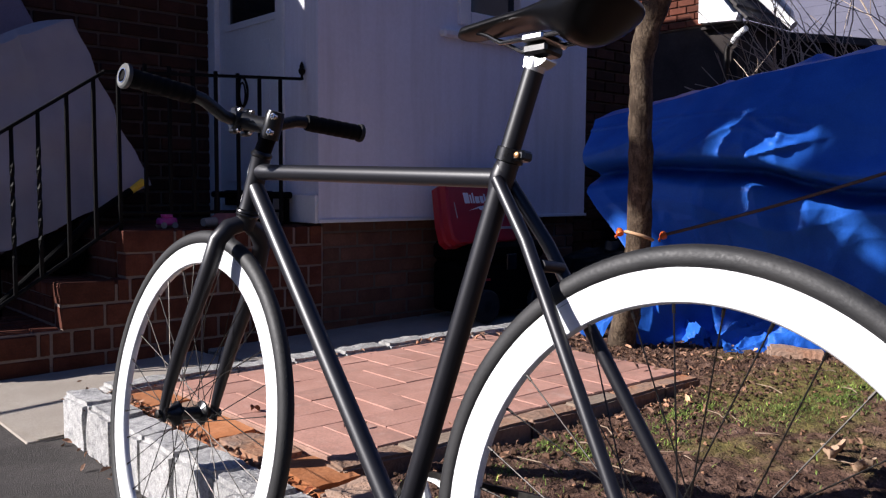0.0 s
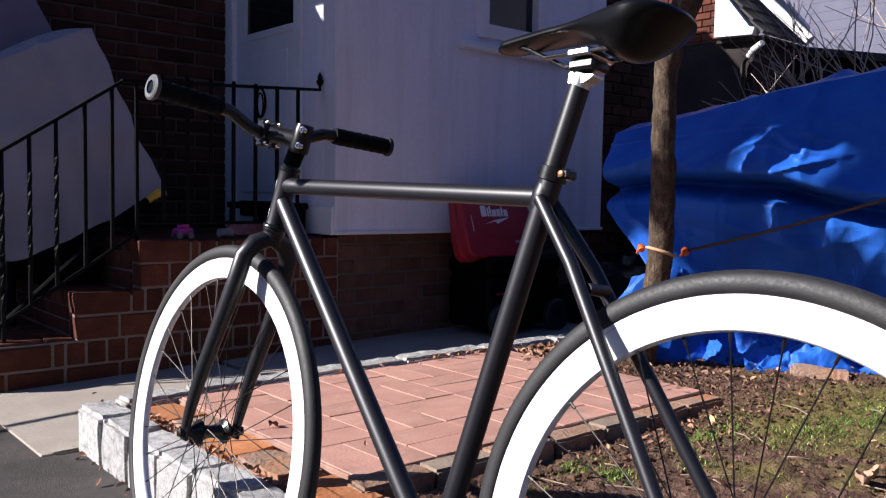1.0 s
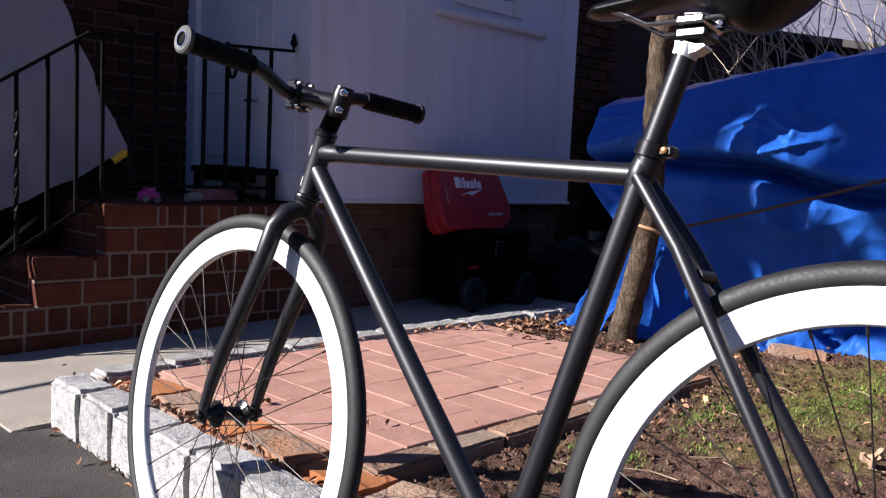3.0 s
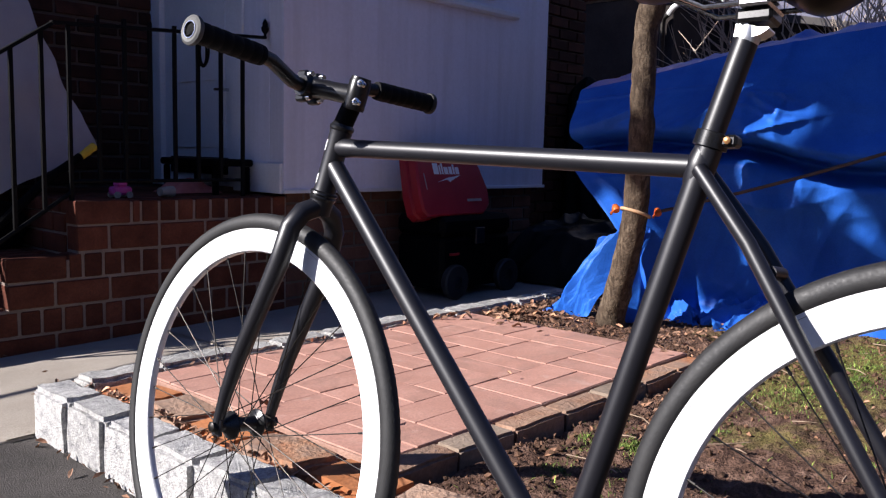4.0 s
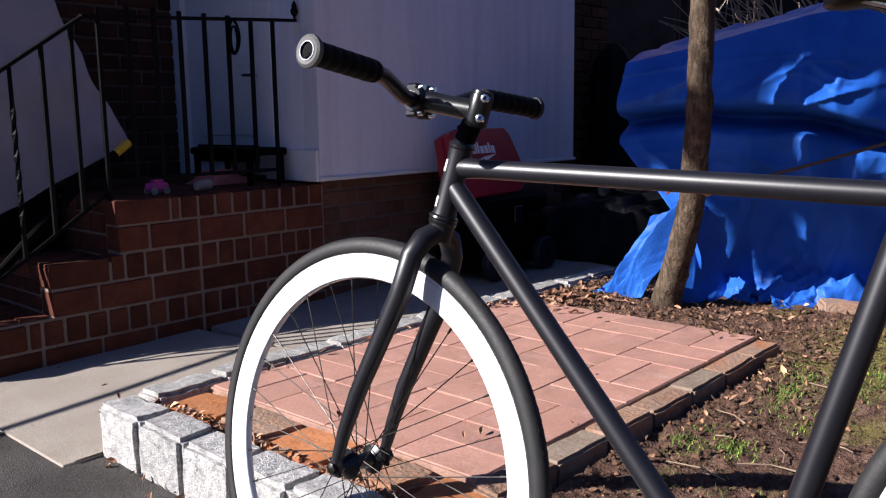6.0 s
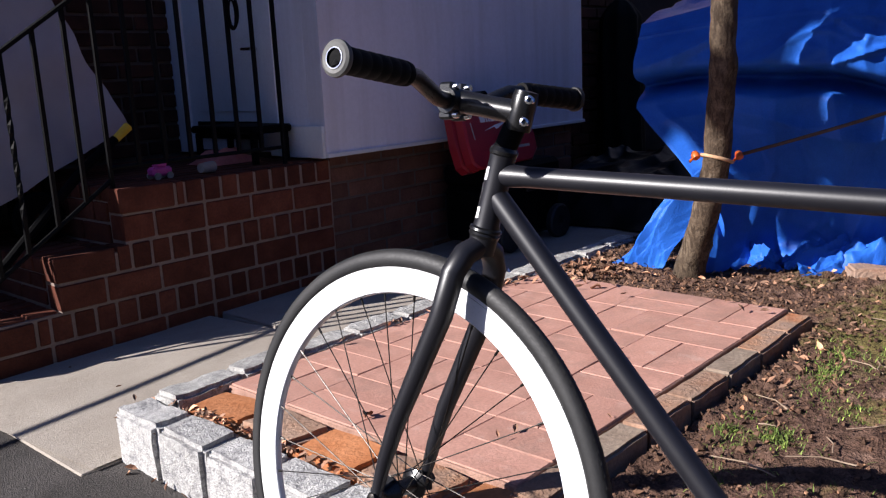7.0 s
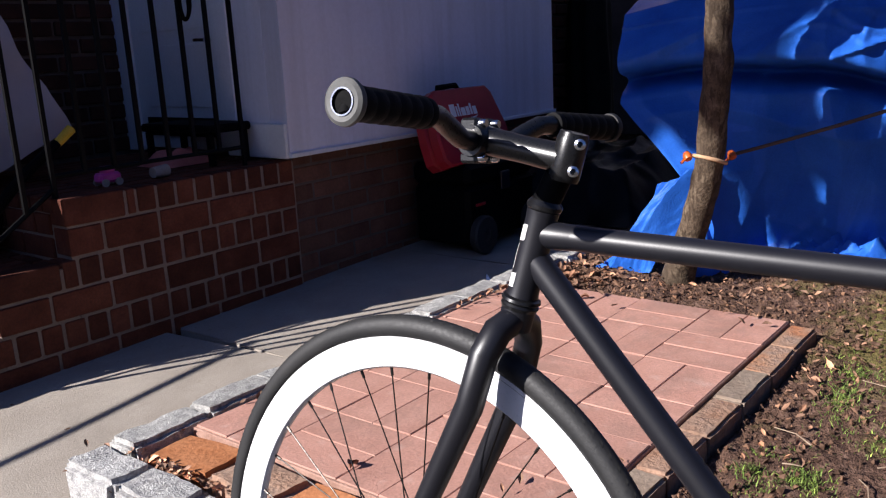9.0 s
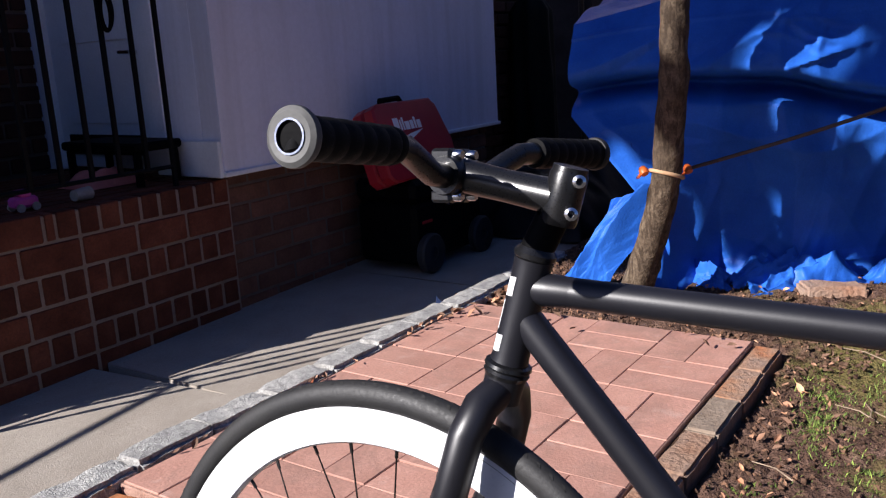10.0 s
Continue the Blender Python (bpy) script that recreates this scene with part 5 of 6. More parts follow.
trunk = part("trunk", limb(TR, 28, 0.007), bark, tree, smooth=70)
part("limb", limb([((2.58, 1.62, 1.47), 0.04), ((2.66, 1.53, 1.60), 0.034), ((2.80, 1.42, 1.85), 0.028), ((2.95, 1.35, 2.3), 0.02), ((3.0, 1.3, 2.9), 0.01)], 14), bark, tree, smooth=70)
part("limb", limb([((2.59, 1.57, 1.7), 0.04), ((2.60, 1.65, 2.1), 0.03), ((2.70, 1.9, 2.6), 0.022), ((2.66, 2.0, 3.3), 0.01)], 14), bark, tree, smooth=70)

# ---- the tarp ----
FOOT = [(0.0, 2.88, 2.26), (0.16, 2.96, 2.02), (0.30, 2.99, 1.80), (0.45, 3.02, 1.56), (0.58, 3.10, 1.42), (0.72, 3.22, 1.22), (1.0, 3.5, 0.55)]


def along(u):
    for (a, xa, ya), (b, xb, yb) in zip(FOOT, FOOT[1:]):
        if u <= b:
            f = (u - a) / (b - a)
            return xa + (xb - xa) * f, ya + (yb - ya) * f
    return FOOT[-1][1:]


FOLD = [(0.0, 0.765), (0.2, 0.755), (0.3, 0.727), (0.4, 0.690), (0.55, 0.640), (0.7, 0.572), (1.0, 0.47)]


def fold_line(u):
    """Height of the deep fold along the sheet."""
    for (a, va), (b, vb) in zip(FOLD, FOLD[1:]):
        if u <= b:
            f = (u - a) / (b - a)
            return va + (vb - va) * f + 0.006 * math.sin(17 * u)
    return FOLD[-1][1]


def tarp_front(u, v):
    x, y = along(u)
    y -= (1 - u) ** 2 * (0.07 + 0.24 * max(0.0, min(1.0, (0.66 - v) / 0.3)))
    z_top = 1.03 + 0.27 * min(1, max(0, (2.3 - y) / 1.25))
    zb = 0.135
    z = zb + (z_top - zb) * v
    crease = fold_line(u)
    over = 1 / (1 + math.exp(-(v - crease) / 0.004))
    out = 0.045 * math.exp(-(v / 0.05) ** 2) + over * (0.15 * math.exp(-max(0.0, v - crease) / 0.16) + 0.02) * min(1.0, 0.45 + 1.6 * u)
    fold = -0.13 * math.exp(-((v - crease + 0.025) / 0.035) ** 2)
    back = 0.07 * v + 0.9 * max(0, v - 0.86) ** 1.4
    du, dv = u - 0.50, v - 0.80
    local = math.exp(-(du / 0.13) ** 2 - (dv / 0.08) ** 2)
    pinch = local * (0.022 * crumple(u * 9 + v * 3, v * 13 - u * 3, 3) + 0.014 * ridge(u * 7, v * 16 + u * 7, 8))
    streak = sum(h * math.exp(-(abs(v - va - k * (u - ua)) / 0.010) ** 1.3) * math.exp(-((u - ua) / 0.075) ** 2) for ua, va, k, h in ((0.56, 0.715, 0.17, 0.030), (0.545, 0.775, -0.72, 0.016), (0.53, 0.83, -0.19, 0.014)))
    lip = 0.012 * math.exp(-((v - 0.945 + 0.20 * u * u + 0.08 * u) / 0.006) ** 2) * max(0.0, 1 - u / 0.55)
    drape = 0.022 * ridge(u * 3.2 + v * 0.9, v * 0.7 - u * 0.4, 11) + 0.014 * ridge(u * 6 - v * 1.6, v * 1.1 + u, 17)
    sag = 0.026 * ridge(u * 2.2 + 4, v * 5.5 + 1.2 * u, 6) * math.exp(-((v - crease + 0.16) / 0.13) ** 2) + 0.030 * ridge(u * 2.6, v * 6 - 2.2 * u, 9) * over * math.exp(-((v - crease - 0.07) / 0.08) ** 2)
    wisp = 0.024 * ridge(u * 5, v * 11 + 3.5 * u, 21) * math.exp(-((u - 0.72) / 0.14) ** 2 - ((v - 0.50) / 0.09) ** 2)
    wr = pinch + streak + lip + drape * (1 - 0.6 * over) + sag + wisp + 0.007 * ridge(u * 9 - v * 3, v * 5 + u * 3, 5) + 0.010 * crumple(u * 4 + v * 2, v * 3, 4) + wob(u * 4, v * 2, 1, 1.0, 0.025)
    hem = math.exp(-(v / 0.11) ** 2)
    crump = (0.030 * ridge(u * 3, v * 9 + 2 * u, 7) + 0.018 * crumple(u * 8, v * 16, 2)) * hem
    under = 0.24 * max(0.0, 1 - v / 0.5) * min(1.0, max(0.0, 6 * u - 0.5))
    d = back + under - out - fold - wr - crump
    z += 0.02 * noise.noise(Vector((u * 10, 0, 3))) * hem
    return x + 0.97 * d, y + 0.25 * d, z


pile = thing("tarped_pile", "blue plastic tarpaulin tied over a waist-high pile", "tarp")
s = Shape()
s.grid(tarp_front, 240, 200)
s.grid(lambda u, v: (lambda p, k: (p[0] + 1.5 * k, p[1] + 0.32 * k, p[2] + 0.16 * math.sin(1.5 * k) + (wob(u * 8, k * 5, 3, 1, 0.04) + 0.02 * ridge(u * 9, k * 6, 1)) * min(1, 5 * k)))(tarp_front(u, 1.0), v), 170, 30)
tarp = part("tarp_sheet", s, tarp_blue, pile, smooth=80, fix=False)
s = Shape()
s.grid(lambda u, v: (lambda p: (p[0] + 1.4 * u, p[1] + 0.5 * u, p[2]))(tarp_front(0.0, v)), 14, 90)
part("tarp_side", s, tarp_blue, pile, smooth=75, fix=False)


def rag(u, v):
    """The loose corner: u down the slope, v across it."""
    top = Vector((2.88, 2.02, 0.45)).lerp(Vector((2.93, 1.85, 0.52)), v)
    low = Vector((2.80, 2.27, 0.15)).lerp(Vector((2.82, 2.03, 0.14)), v)
    p = top.lerp(low, u) + Vector((-0.05, 0.02, 0.03)) * math.sin(math.pi * v) * math.sin(math.pi * (0.2 + 0.8 * u))
    p.z -= 0.05 * math.sin(math.pi * u) * (1 - v)
    k = 0.036 * ridge(v * 1.5 + 0.4 * u, u * 0.8, 4) + 0.012 * ridge(v * 3.4 - 0.9 * u, u * 1.6 + v, 8) + 0.014 * crumple(u * 4 + v, v * 6, 3) + 0.004 * crumple(u * 9 + v, v * 14, 2) - 0.02
    p += Vector((-0.6, 0.5, 0.4)) * k
    return tuple(p + Vector((0, 0, max(0.0, 0.14 - p.z))))


part("loose_corner", Shape().grid(rag, 100, 100), tarp_blue, pile, "crumpled loose corner of the tarp", 40)
part("loose_tip", Shape().grid(lambda u, v: (2.93 + 0.03 * v - 0.02 * ridge(u * 3, v * 3, 5), 2.0 - 0.09 * v - 0.01 * u, 0.54 + 0.11 * u * (1 - 0.75 * v) + 0.01 * ridge(u * 5, v * 6, 2)), 16, 16), tarp_blue, pile, "", 50)

part("loose_flap", Shape().grid(lambda u, v: (2.925 + 0.02 * u + 0.012 * ridge(u * 3, v * 2.5, 4) - 0.03 * math.sin(math.pi * v) * u, 1.965 - 0.10 * u - 0.012 * math.sin(9 * v) * u, 0.27 + 0.23 * v + 0.03 * u * (v - 0.6)), 30, 30), tarp_blue, pile, "loose flap of the tarp behind the trunk", 45)


def hem_roll(u, v):
    """The hem bunched up along the ground."""
    k = 0.27 + 0.68 * u
    x, y = along(k)
    y -= (1 - k) ** 2 * 0.2
    a = math.pi * (0.05 + 1.05 * v)
    r = (0.050 + 0.030 * noise.noise(Vector((u * 7, 0, 1))) + 0.02 * math.sin(u * 19)) * (0.35 + 0.65 * min(1, 6 * u, 6 * (1 - u)))
    r += 0.024 * ridge(u * 3, v * 1.3 + u * 2, 3) + 0.010 * ridge(u * 6 + v, v * 2.4 - u * 2, 6) + 0.018 * crumple(u * 7, v * 2.6, 2) + 0.006 * crumple(u * 16, v * 6, 4) - 0.016
    return x + 0.12 - 1.25 * r * math.cos(math.pi - a) * -1 - 0.02 * math.sin(u * 11), y - 0.02 * math.cos(u * 13), 0.122 + 1.75 * r * math.sin(a)


part("hem_folds", Shape().grid(hem_roll, 280, 48), tarp_blue, pile, "hem of the tarp bunched on the soil", 40)


def fold(a, b, width, high, seed):
    """One stiff fold of the hem: a ridge from a to b with crushed sides."""
    a, b = Vector(a), Vector(b)
    side = (b - a).cross(Vector((0, 0, 1))).normalized()

    def point(u, v):
        k = 2 * v - 1
        swell = min(1.0, 0.25 + 2.2 * u, 0.35 + 3.0 * (1 - u))
        p = a.lerp(b, u) + side * width * k * (0.6 + 0.4 * swell)
        p.z += high * swell * (1 - abs(k) ** 1.3) - 0.02 * abs(k)
        p += (side * k + Vector((0, 0, 1))) * (0.034 * ridge(u * 1.6, k * 1.6 + u, seed) + 0.016 * ridge(u * 4 + k, k * 3 - u, seed) + 0.009 * crumple(u * 8, k * 5, seed) - 0.014) * (1 - k * k)
        return tuple(p)
    return Shape().grid(point, 90, 40)


for a, b, w, h, k in (((3.11, 1.90, 0.14), (3.03, 1.68, 0.14), 0.055, 0.075, 2), ((3.04, 1.68, 0.13), (3.23, 1.46, 0.185), 0.06, 0.07, 5), ((3.00, 1.61, 0.13), (3.27, 1.37, 0.16), 0.055, 0.07, 9), ((3.10, 1.97, 0.13), (3.0, 1.66, 0.13), 0.03, 0.025, 7)):
    part("hem_fold", fold(a, b, w, h, k), tarp_blue, pile, "crushed fold of the hem on the soil", 45)

strap = thing("bungee_cord", "tan bungee cord with orange hooks tied round the trunk", "cord")
ring_pts = [(2.683 + 0.050 * math.cos(a), 1.779 + 0.050 * math.sin(a), 0.585 + 0.016 * math.cos(a - 2.6)) for a in [2 * math.pi * i / 40 for i in range(41)]]
part("loop", Shape().tube(ring_pts, 0.006, 10, False), tan_cord, strap)
for p in ((2.645, 1.838, 0.598), (2.80, 1.752, 0.585)):
    s = Shape().lathe([(0.0001, -0.016), (0.012, -0.013), (0.015, 0.0), (0.010, 0.013), (0.0001, 0.018)], p, (0.4, 0.5, 0.6), 12)
    s.tube([(p[0], p[1], p[2]), (p[0] - 0.01, p[1] + 0.012, p[2] - 0.018), (p[0] + 0.004, p[1] + 0.02, p[2] - 0.022)], 0.005, 8)
    part("hook", s, orange_plastic, strap, "orange plastic hook")
cordline = [Vector((2.80, 1.752, 0.585)).lerp(Vector((3.10, 0.95, 0.86)), i / 14) + Vector((-0.02 * math.sin(math.pi * i / 14), 0, -0.012 * math.sin(math.pi * i / 14))) for i in range(15)]
part("strap", Shape().tube(cordline, 0.006, 8), strap_brown, strap, "dark brown strap")

stone = thing("loose_brick", "weathered loose brick lying in the soil", "brick")
ob = new("body", slab_mesh("body", 0.11, 0.2, 0.07, old_brick, 0.006, 140, 4, 0.01))
ob.parent = stone
ob.matrix_basis = pose(3.10, 1.365, 0.138, 3, 2, 30)

# ---- far houses and shrubs ----
neighbour = thing("brick_house", "neighbouring red brick house with white gable trim and dark shaded wall", "house")
# the shade under the eaves is put into this wall's dark colour
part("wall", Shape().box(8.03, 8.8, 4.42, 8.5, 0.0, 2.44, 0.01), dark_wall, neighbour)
part("gable_wall", Shape().box(8.02, 8.8, 4.80, 8.5, 2.441, 5.5, 0.01), mortar, neighbour)
for r in range(16):
    z = 2.46 + 0.075 * r
    for k in range(8):
        y = 4.80 + 0.212 * k - (0.1 if r % 2 else 0)
        part("brick", Shape().box(7.995, 8.02, max(4.79, y), y + 0.2, z, z + 0.062, 0.003), stoop_brick, neighbour)
gr = [(4.775, 2.45), (4.775, 2.99), (4.386, 2.503), (4.335, 2.497), (4.36, 2.43)]
s = Shape().add([(7.86, y, z) for y, z in gr] + [(7.99, y, z) for y, z in gr], [(0, 1, 2, 3, 4), (9, 8, 7, 6, 5)] + [(i, (i + 1) % 5, 5 + (i + 1) % 5, 5 + i) for i in range(5)])
part("eave_return", s, trim_white, neighbour, "white painted eave return")
for i in range(22):
    s = Shape()
    y0, z0 = 4.30 + 0.115 * i, 2.43 + 0.138 * i
    s.add([(x, y0 + dy, z0 + dz) for x in (7.92, 8.86) for dy, dz in ((-0.02, 0.0), (0.125, 0.15), (0.115, 0.165), (-0.03, 0.03))], [(0, 1, 2, 3), (7, 6, 5, 4), (0, 4, 5, 1), (1, 5, 6, 2), (2, 6, 7, 3), (3, 7, 4, 0)])
    part("shingle_course", s, shingle_grey, neighbour)
part("rake_board", Shape().add([(x, y, z) for x in (8.865, 8.94) for y, z in ((4.30, 2.47), (6.4, 4.99), (6.4, 5.17), (4.30, 2.65))], [(0, 1, 2, 3), (7, 6, 5, 4), (0, 4, 5, 1), (1, 5, 6, 2), (2, 6, 7, 3), (3, 7, 4, 0)]), white_paint, neighbour, "white painted rake board")
part("roof_pipe", Shape().tube([(8.3, 3.98, 2.38), (8.3, 4.40, 2.79), (8.3, 4.62, 3.02), (8.3, 4.66, 3.12), (8.3, 4.66, 3.6)], 0.05, 12), white_paint, neighbour, "white downspout lying over the roof")
# soffit coloured dark for the same eave shade
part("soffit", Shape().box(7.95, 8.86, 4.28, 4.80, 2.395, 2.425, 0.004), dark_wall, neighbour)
part("downspout", Shape().tube([(7.96, 4.49, 0.0), (7.96, 4.50, 2.16), (7.955, 4.485, 2.20), (7.95, 4.43, 2.235)], 0.028, 10), steel, neighbour, "weathered metal downspout")
part("gutter_elbow", Shape().tube([(7.95, 4.43, 2.235), (7.9, 4.36, 2.28), (7.85, 4.24, 2.33)], 0.03, 10), trim_white, neighbour, "white gutter elbow")

far_house = thing("grey_house", "pale lilac-grey sided house in the distance", "house")
part("wall", Shape().box(14, 20, -8, 8.6, 0.0, 7.0, 0.01), lilac_siding, far_house)
for k in range(24):
    part("clapboard", Shape().box(13.985, 14.0, -8, 8.6, 2.0 + 0.16 * k, 2.159 + 0.16 * k, 0.002), lilac_siding, far_house)
fence = thing("board_fence", "dark board fence across the back of the yard", "fence")
for k in range(36):
    part("board", Shape().box(6.9, 6.93, -4.0 + 0.16 * k, -3.85 + 0.16 * k, 0.0, 1.35, 0.004), dark_wall, fence)
gate = thing("dark_shed", "low dark shed with a shallow roof behind the shrubs", "shed")
part("wall", Shape().add([(x, y, z) for x in (9.9, 11.0) for y, z in ((2.9, 0.0), (5.4, 0.0), (5.4, 2.65), (2.9, 2.14))], [(0, 1, 2, 3), (7, 6, 5, 4), (0, 4, 5, 1), (1, 5, 6, 2), (2, 6, 7, 3), (3, 7, 4, 0)]), dark_wall, gate)
part("roof", Shape().add([(x, y, z) for x in (9.75, 11.1) for y, z in ((2.8, 2.12), (5.5, 2.67), (5.5, 2.75), (2.8, 2.20))], [(0, 1, 2, 3), (7, 6, 5, 4), (0, 4, 5, 1), (1, 5, 6, 2), (2, 6, 7, 3), (3, 7, 4, 0)]), shingle_grey, gate, "weathered shingle roof")


def shrub(cx, cy, cz, n, spread, height, seed, rad=0.016):
    r = random.Random(seed)
    s = Shape()

    def grow(p, d, length, rad, depth):
        q = p + d * length
        mid = p.lerp(q, 0.5) + Vector((r.uniform(-1, 1), r.uniform(-1, 1), r.uniform(-1, 1))) * length * 0.08
        s.tube([p, mid, q], [rad, rad * 0.85, rad * 0.65], 5, False)
        if depth:
            for _ in range(r.choice((2, 3, 3))):
                nd = (d + Vector((r.uniform(-0.7, 0.7), r.uniform(-0.7, 0.7), r.uniform(-0.3, 0.5)))).normalized()
                grow(p.lerp(q, r.uniform(0.45, 1.0)), nd, length * r.uniform(0.5, 0.8), rad * 0.6, depth - 1)
    for _ in range(n):
        d = Vector((r.uniform(-0.3, 0.3), r.uniform(-0.4, 0.4), 1)).normalized()
        grow(Vector((cx + r.uniform(-1, 1) * spread, cy + r.uniform(-1, 1) * spread, cz)), d, height * r.uniform(0.6, 1.0), rad, 3)
    return s


for i, (x, y, n, h, rad) in enumerate(((6.1, 2.40, 9, 1.25, 0.013), (6.15, 2.1, 11, 1.40, 0.015), (6.3, 2.70, 5, 0.85, 0.010), (6.4, 1.7, 10, 1.45, 0.014))):
    sh = thing("bare_shrub", "leafless shrub with pale tangled branches", "shrub", group="bare shrubs behind the tarp")
    part("twig_tangle", shrub(x, y, 0.0, n, 0.30, h, 20 + i, rad), twig_bark if i == 2 else branch_bark, sh, fix=False, kind="stuff")

scrap = thing("plastic_scrap", "small scrap of clear blue plastic on the path", "plastic scrap")
part("film", Shape().grid(lambda u, v: (2.52 + 0.05 * u + 0.01 * v, 2.56 - 0.03 * u, walk_z(2.54) + 0.004 + 0.075 * v * (1 - 0.8 * u) + 0.006 * math.sin(6 * u + 3 * v)), 8, 8), scrap_blue, scrap, smooth=50)


# ---- unseen dark walls, added round about to shade the yard from the sky ----
over = thing("sky_blocker", "unseen dark walls added to cut the skylight", "house")
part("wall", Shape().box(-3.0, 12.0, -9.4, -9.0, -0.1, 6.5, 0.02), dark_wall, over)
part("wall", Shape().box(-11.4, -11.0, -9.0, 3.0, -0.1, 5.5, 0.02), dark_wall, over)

# ---- small things on the ground ----
rg = random.Random(21)


def inside_patio(x, y, m=0.0):
    return (0.94 - m < x < 2.50 + m and 1.36 - m < y < 2.48 + m) or x < 0.95


clods = Shape()
count = 0
while count < 16000:
    x, y = 0.95 + 2.9 * rg.random() ** 0.9, -0.6 + 3.05 * rg.random() ** 0.7
    if inside_patio(x, y) or y > 2.40:
        continue
    near = math.exp(-((y - 1.28) / 0.14) ** 2) + (1.0 if x > 2.45 and y > 1.3 else 0) + 0.35
    if rg.random() > near:
        continue
    r = 0.0016 + 0.0075 * rg.random() ** 2.8 + (0.004 if rg.random() < 0.008 else 0)
    c = Vector((x, y, soil_z(x, y) + r * 0.3))
    q = Euler((rg.random() * 6, rg.random() * 6, rg.random() * 6)).to_matrix()
    v = [c + q @ (Vector(p) * r * rg.uniform(0.55, 1.5)) for p in ((1, 0, 0), (-1, 0, 0), (0, 1, 0), (0, -1, 0), (0, 0, 0.8), (0, 0, -0.8))]
    clods.add(v, [(0, 2, 4), (2, 1, 4), (1, 3, 4), (3, 0, 4), (2, 0, 5), (1, 2, 5), (3, 1, 5), (0, 3, 5)])
    count += 1
tagged(part("soil_clods", clods, crumb, None, "loose dark soil crumbs and mulch on the bed", 0, False), category="soil", kind="stuff")

leaves = Shape()
spots = [(2.66, 2.25, 0.11, 0.09, 420), (2.6, 2.36, 0.2, 0.03, 90), (2.72, 1.75, 0.12, 0.2, 90), (2.2, 1.29, 0.35, 0.05, 110), (2.75, 1.45, 0.2, 0.12, 60), (0.950, 2.26, 0.007, 0.08, 40), (0.949, 1.9, 0.007, 0.35, 120), (2.85, 1.72, 0.15, 0.15, 30), (1.9, 0.95, 0.8, 0.4, 45), (2.1, 0.62, 0.12, 0.08, 14), (0.82, 2.1, 0.015, 0.35, 30), (1.9, 2.374, 0.45, 0.006, 70)]
for cx, cy, dx, dy, n in spots:
    for _ in range(n):
        x, y = cx + rg.gauss(0, 1) * dx, cy + rg.gauss(0, 1) * dy
        z = PATIO_Z + 0.004 if 1.1 < x < 2.49 and 1.46 < y < 2.372 else drive_z(x, y) if x < 0.84 else max(soil_z(x, y), 0.105)
        if 0.94 < x < 1.1 and y < 2.4:
            z = 0.145
        L = rg.uniform(0.006, 0.017) if cx < 2.5 or cy < 2.0 else rg.uniform(0.009, 0.022)
        m = Matrix.Translation((x, y, z + rg.uniform(0.003, 0.016))) @ Euler((rg.uniform(-0.8, 0.8), rg.uniform(-0.8, 0.8), rg.random() * 6)).to_matrix().to_4x4()
        curl = rg.uniform(0.1, 0.5) * L
        v = [m @ Vector(p) for p in ((-L, 0, 0), (-0.3 * L, 0.42 * L, curl), (0.4 * L, 0.38 * L, curl * 0.8), (L, 0, 0.2 * L), (0.4 * L, -0.38 * L, curl * 0.7), (-0.3 * L, -0.42 * L, curl), (0.05 * L, 0, -0.02 * L))]
        leaves.add(v, [(0, 6, 1), (1, 6, 2), (2, 6, 3), (3, 6, 4), (4, 6, 5), (5, 6, 0)])
tagged(part("dead_leaves", leaves, dead_leaf, None, "dry brown fallen leaves scattered on soil and kerb", 0, False), category="leaves", kind="stuff")

for x, y, a in ((1.162, 1.92, 0.4), (2.39, 2.076, 2.0)):
    lf = thing("fallen_leaf", "single curled brown leaf on the pavers", "leaf", group="leaves on the patio")
    s = Shape().grid(lambda u, v: (x + (u - 0.5) * 0.036 * math.cos(a) - (v - 0.5) * 0.02 * (1 - (2 * u - 1) ** 2) ** 0.5 * math.sin(a), y + (u - 0.5) * 0.036 * math.sin(a) + (v - 0.5) * 0.02 * (1 - (2 * u - 1) ** 2) ** 0.5 * math.cos(a), PATIO_Z + 0.004 + 0.009 * (2 * v - 1) ** 2 + 0.006 * math.sin(5 * u)), 10, 6)
    part("blade", s, leaf_brown, lf, smooth=60)

for x, y, a, k in ((2.00, 0.75, 0.3, 1.0), (2.06, 0.77, 2.1, 0.8), (1.98, 0.67, 1.1, 0.9)):
    lf = thing("dry_leaf", "large curled dry tan leaf lying on the soil", "leaf", group="dry leaves on the soil")
    z = soil_z(x, y) + 0.008
    part("blade", Shape().grid(lambda u, v: (x + (u - 0.5) * 0.062 * k * math.cos(a) - (v - 0.5) * 0.040 * k * (1 - (2 * u - 1) ** 2) ** 0.5 * (1 + 0.3 * math.sin(14 * u)) * math.sin(a), y + (u - 0.5) * 0.062 * k * math.sin(a) + (v - 0.5) * 0.040 * k * (1 - (2 * u - 1) ** 2) ** 0.5 * (1 + 0.3 * math.sin(14 * u)) * math.cos(a), z + 0.022 * k * (2 * v - 1) ** 2 + 0.014 * math.sin(4 * u + a)), 16, 8), leaf_tan, lf, smooth=60)

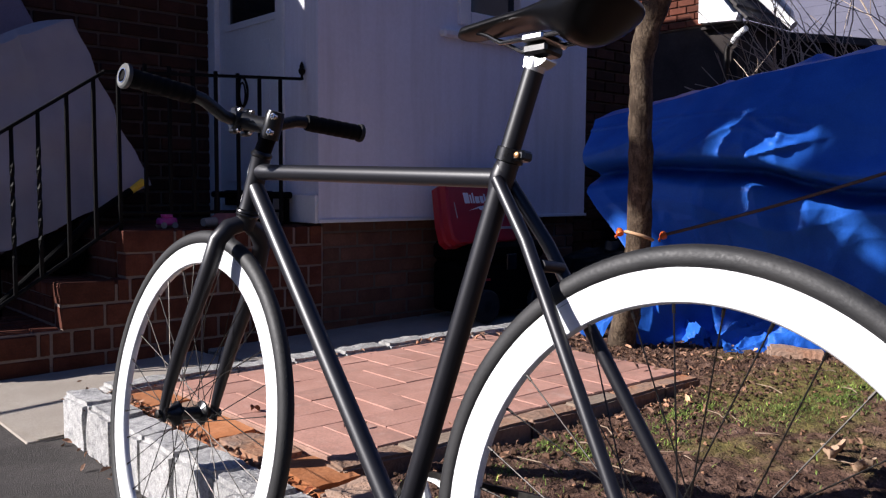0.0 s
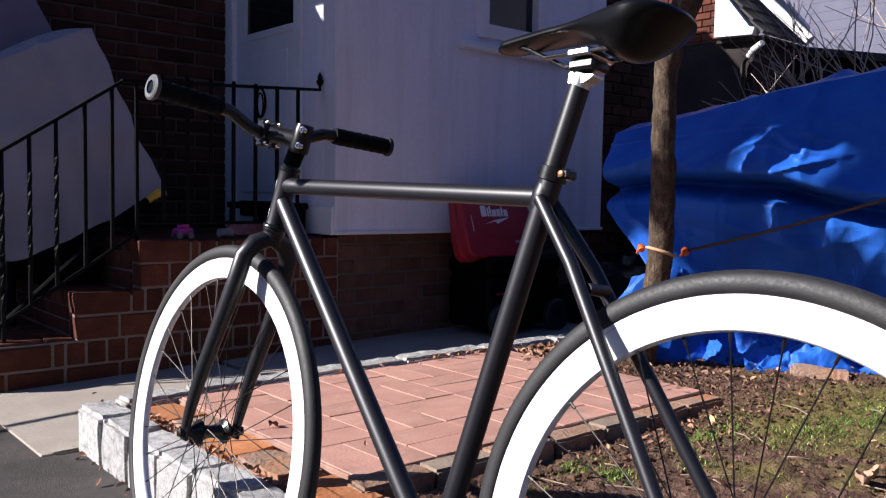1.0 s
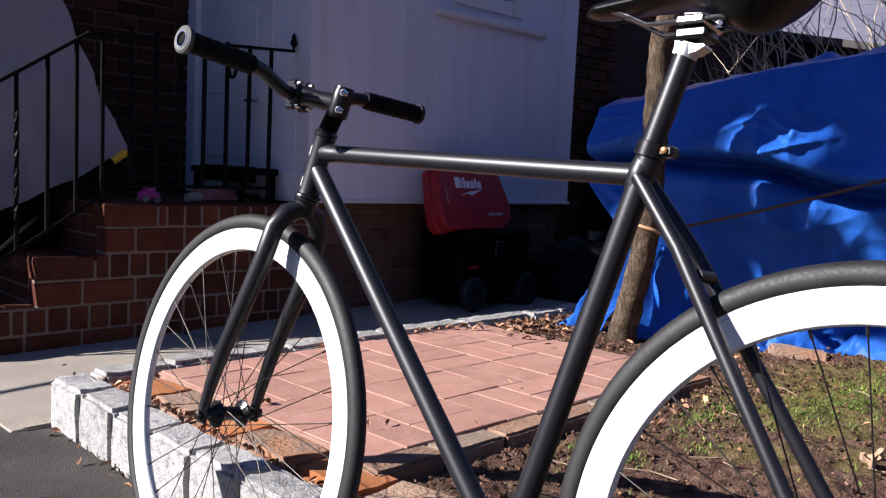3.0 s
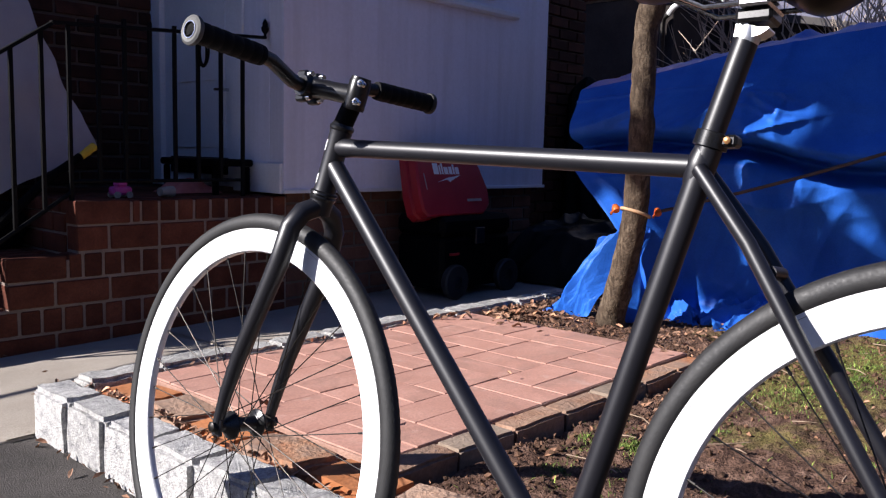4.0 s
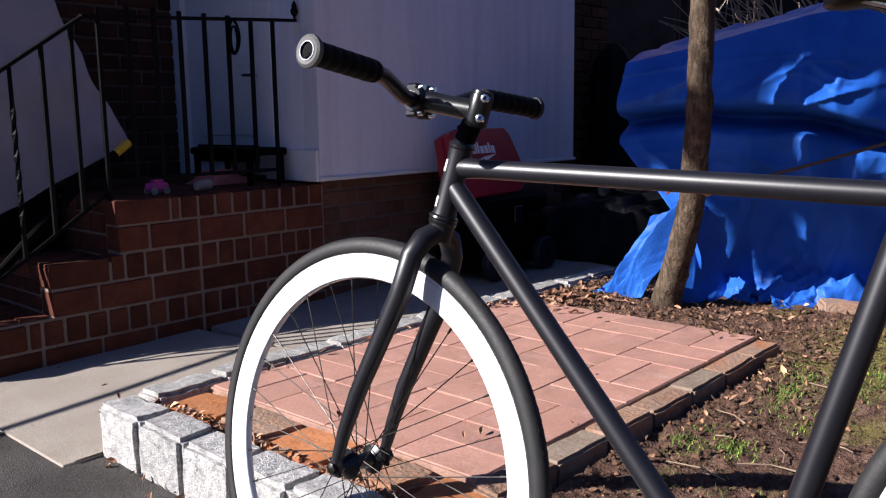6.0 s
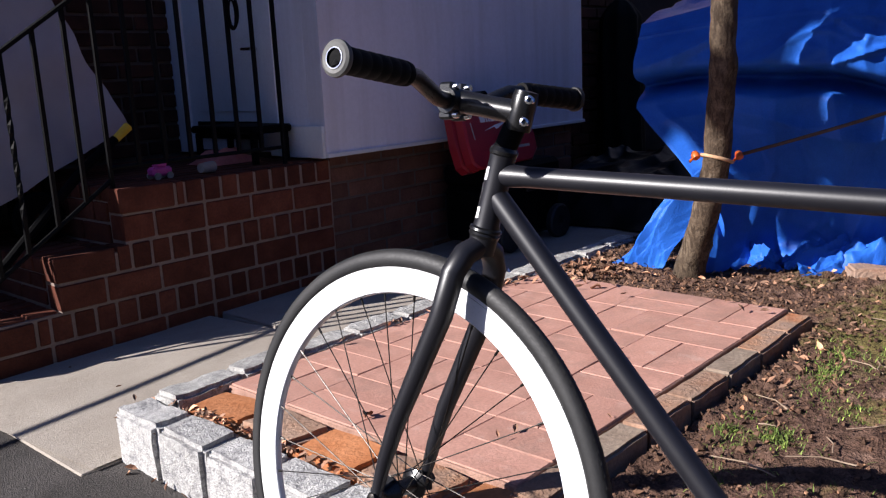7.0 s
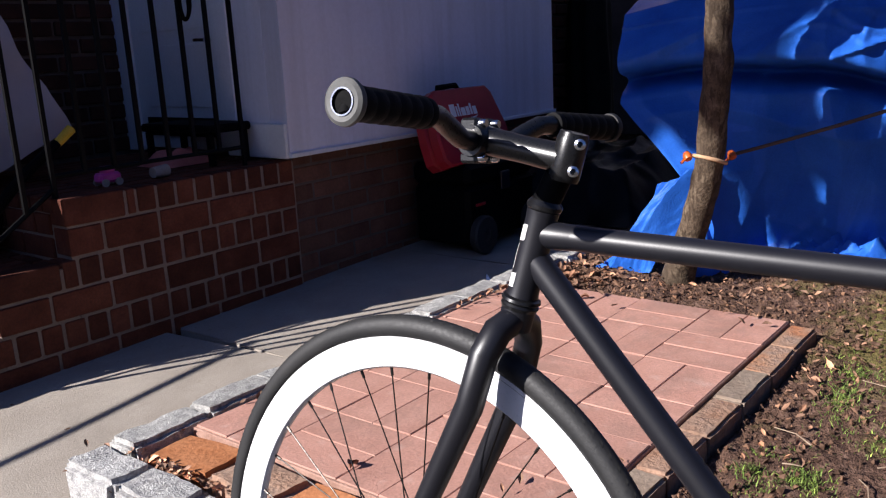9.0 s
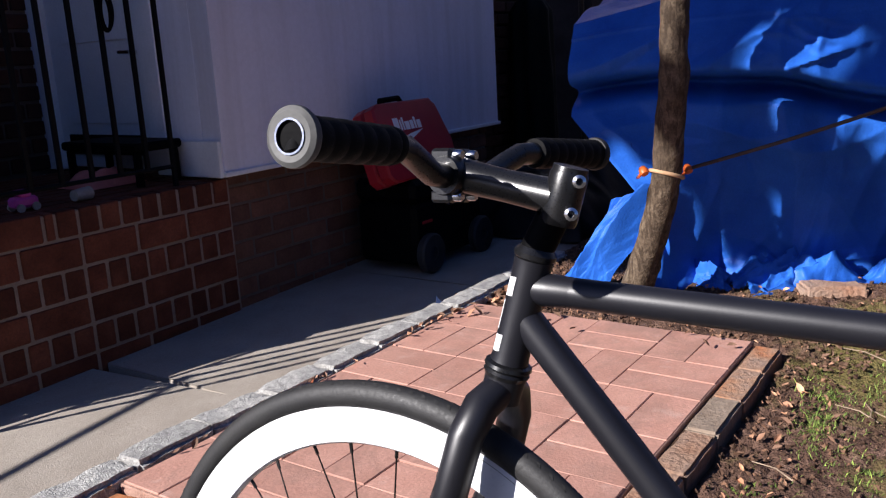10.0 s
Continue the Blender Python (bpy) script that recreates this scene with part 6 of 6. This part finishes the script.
grass = Shape()
patches = [(2.66, 0.99, 0.20, 0.06, 2600), (2.38, 1.05, 0.13, 0.05, 1000), (2.95, 0.95, 0.25, 0.10, 1800), (2.2, 1.2, 0.06, 0.04, 350), (1.63, 1.24, 0.07, 0.035, 420), (1.95, 1.17, 0.08, 0.05, 250), (1.35, 1.1, 0.12, 0.08, 220), (2.45, 0.55, 0.35, 0.15, 300), (1.6, 0.75, 0.3, 0.2, 200)]
# low tufts, thick in the middle
patches += [(1.665, 1.283, 0.030, 0.018, 420), (1.633, 1.18, 0.034, 0.022, 420), (2.07, 1.215, 0.045, 0.022, 520), (2.26, 1.225, 0.03, 0.02, 260), (2.34, 1.27, 0.035, 0.02, 240), (1.40, 1.22, 0.025, 0.02, 160), (1.86, 1.08, 0.03, 0.02, 160)]
for px, py, dx, dy, n in patches:
    for _ in range(n):
        x, y = px + rg.gauss(0, 1) * dx, py + rg.gauss(0, 1) * dy
        if inside_patio(x, y, 0.02) or noise.noise(Vector((x * 14, y * 14, 5))) + 0.25 < rg.uniform(-0.25, 0.35):
            continue
        h, w, a = rg.uniform(0.004, 0.015), rg.uniform(0.0008, 0.0016), rg.random() * 6.28
        b = Vector((x, y, soil_z(x, y) - 0.002))
        lean = Vector((math.cos(a), math.sin(a), 0)) * h * rg.uniform(0.4, 2.0)
        side = Vector((-math.sin(a), math.cos(a), 0)) * w
        grass.add([b - side, b + side, b + lean * 0.4 + side * 0.7 + Vector((0, 0, h * 0.7)), b + lean * 0.4 - side * 0.7 + Vector((0, 0, h * 0.7)), b + lean + Vector((0, 0, h))], [(0, 1, 2, 3), (3, 2, 4)])
tagged(part("grass_tufts", grass, grass_green, None, "thin patchy green grass on the bare soil", 0, False), category="grass", kind="stuff")

twigs = Shape()
for _ in range(60):
    x, y, a = rg.uniform(1.1, 3.2), rg.uniform(0.1, 1.25), rg.random() * 6.28
    L = rg.uniform(0.03, 0.16)
    z = soil_z(x, y) + 0.006
    twigs.tube([(x, y, z), (x + L * 0.5 * math.cos(a), y + L * 0.5 * math.sin(a), z + 0.004), (x + L * math.cos(a + 0.2), y + L * math.sin(a + 0.2), z + 0.002)], [0.0018, 0.0015, 0.001], 5)
tagged(part("dry_twigs", twigs, twig_bark, None, "dry pale twigs lying on the soil", 0, False), category="twigs", kind="stuff")
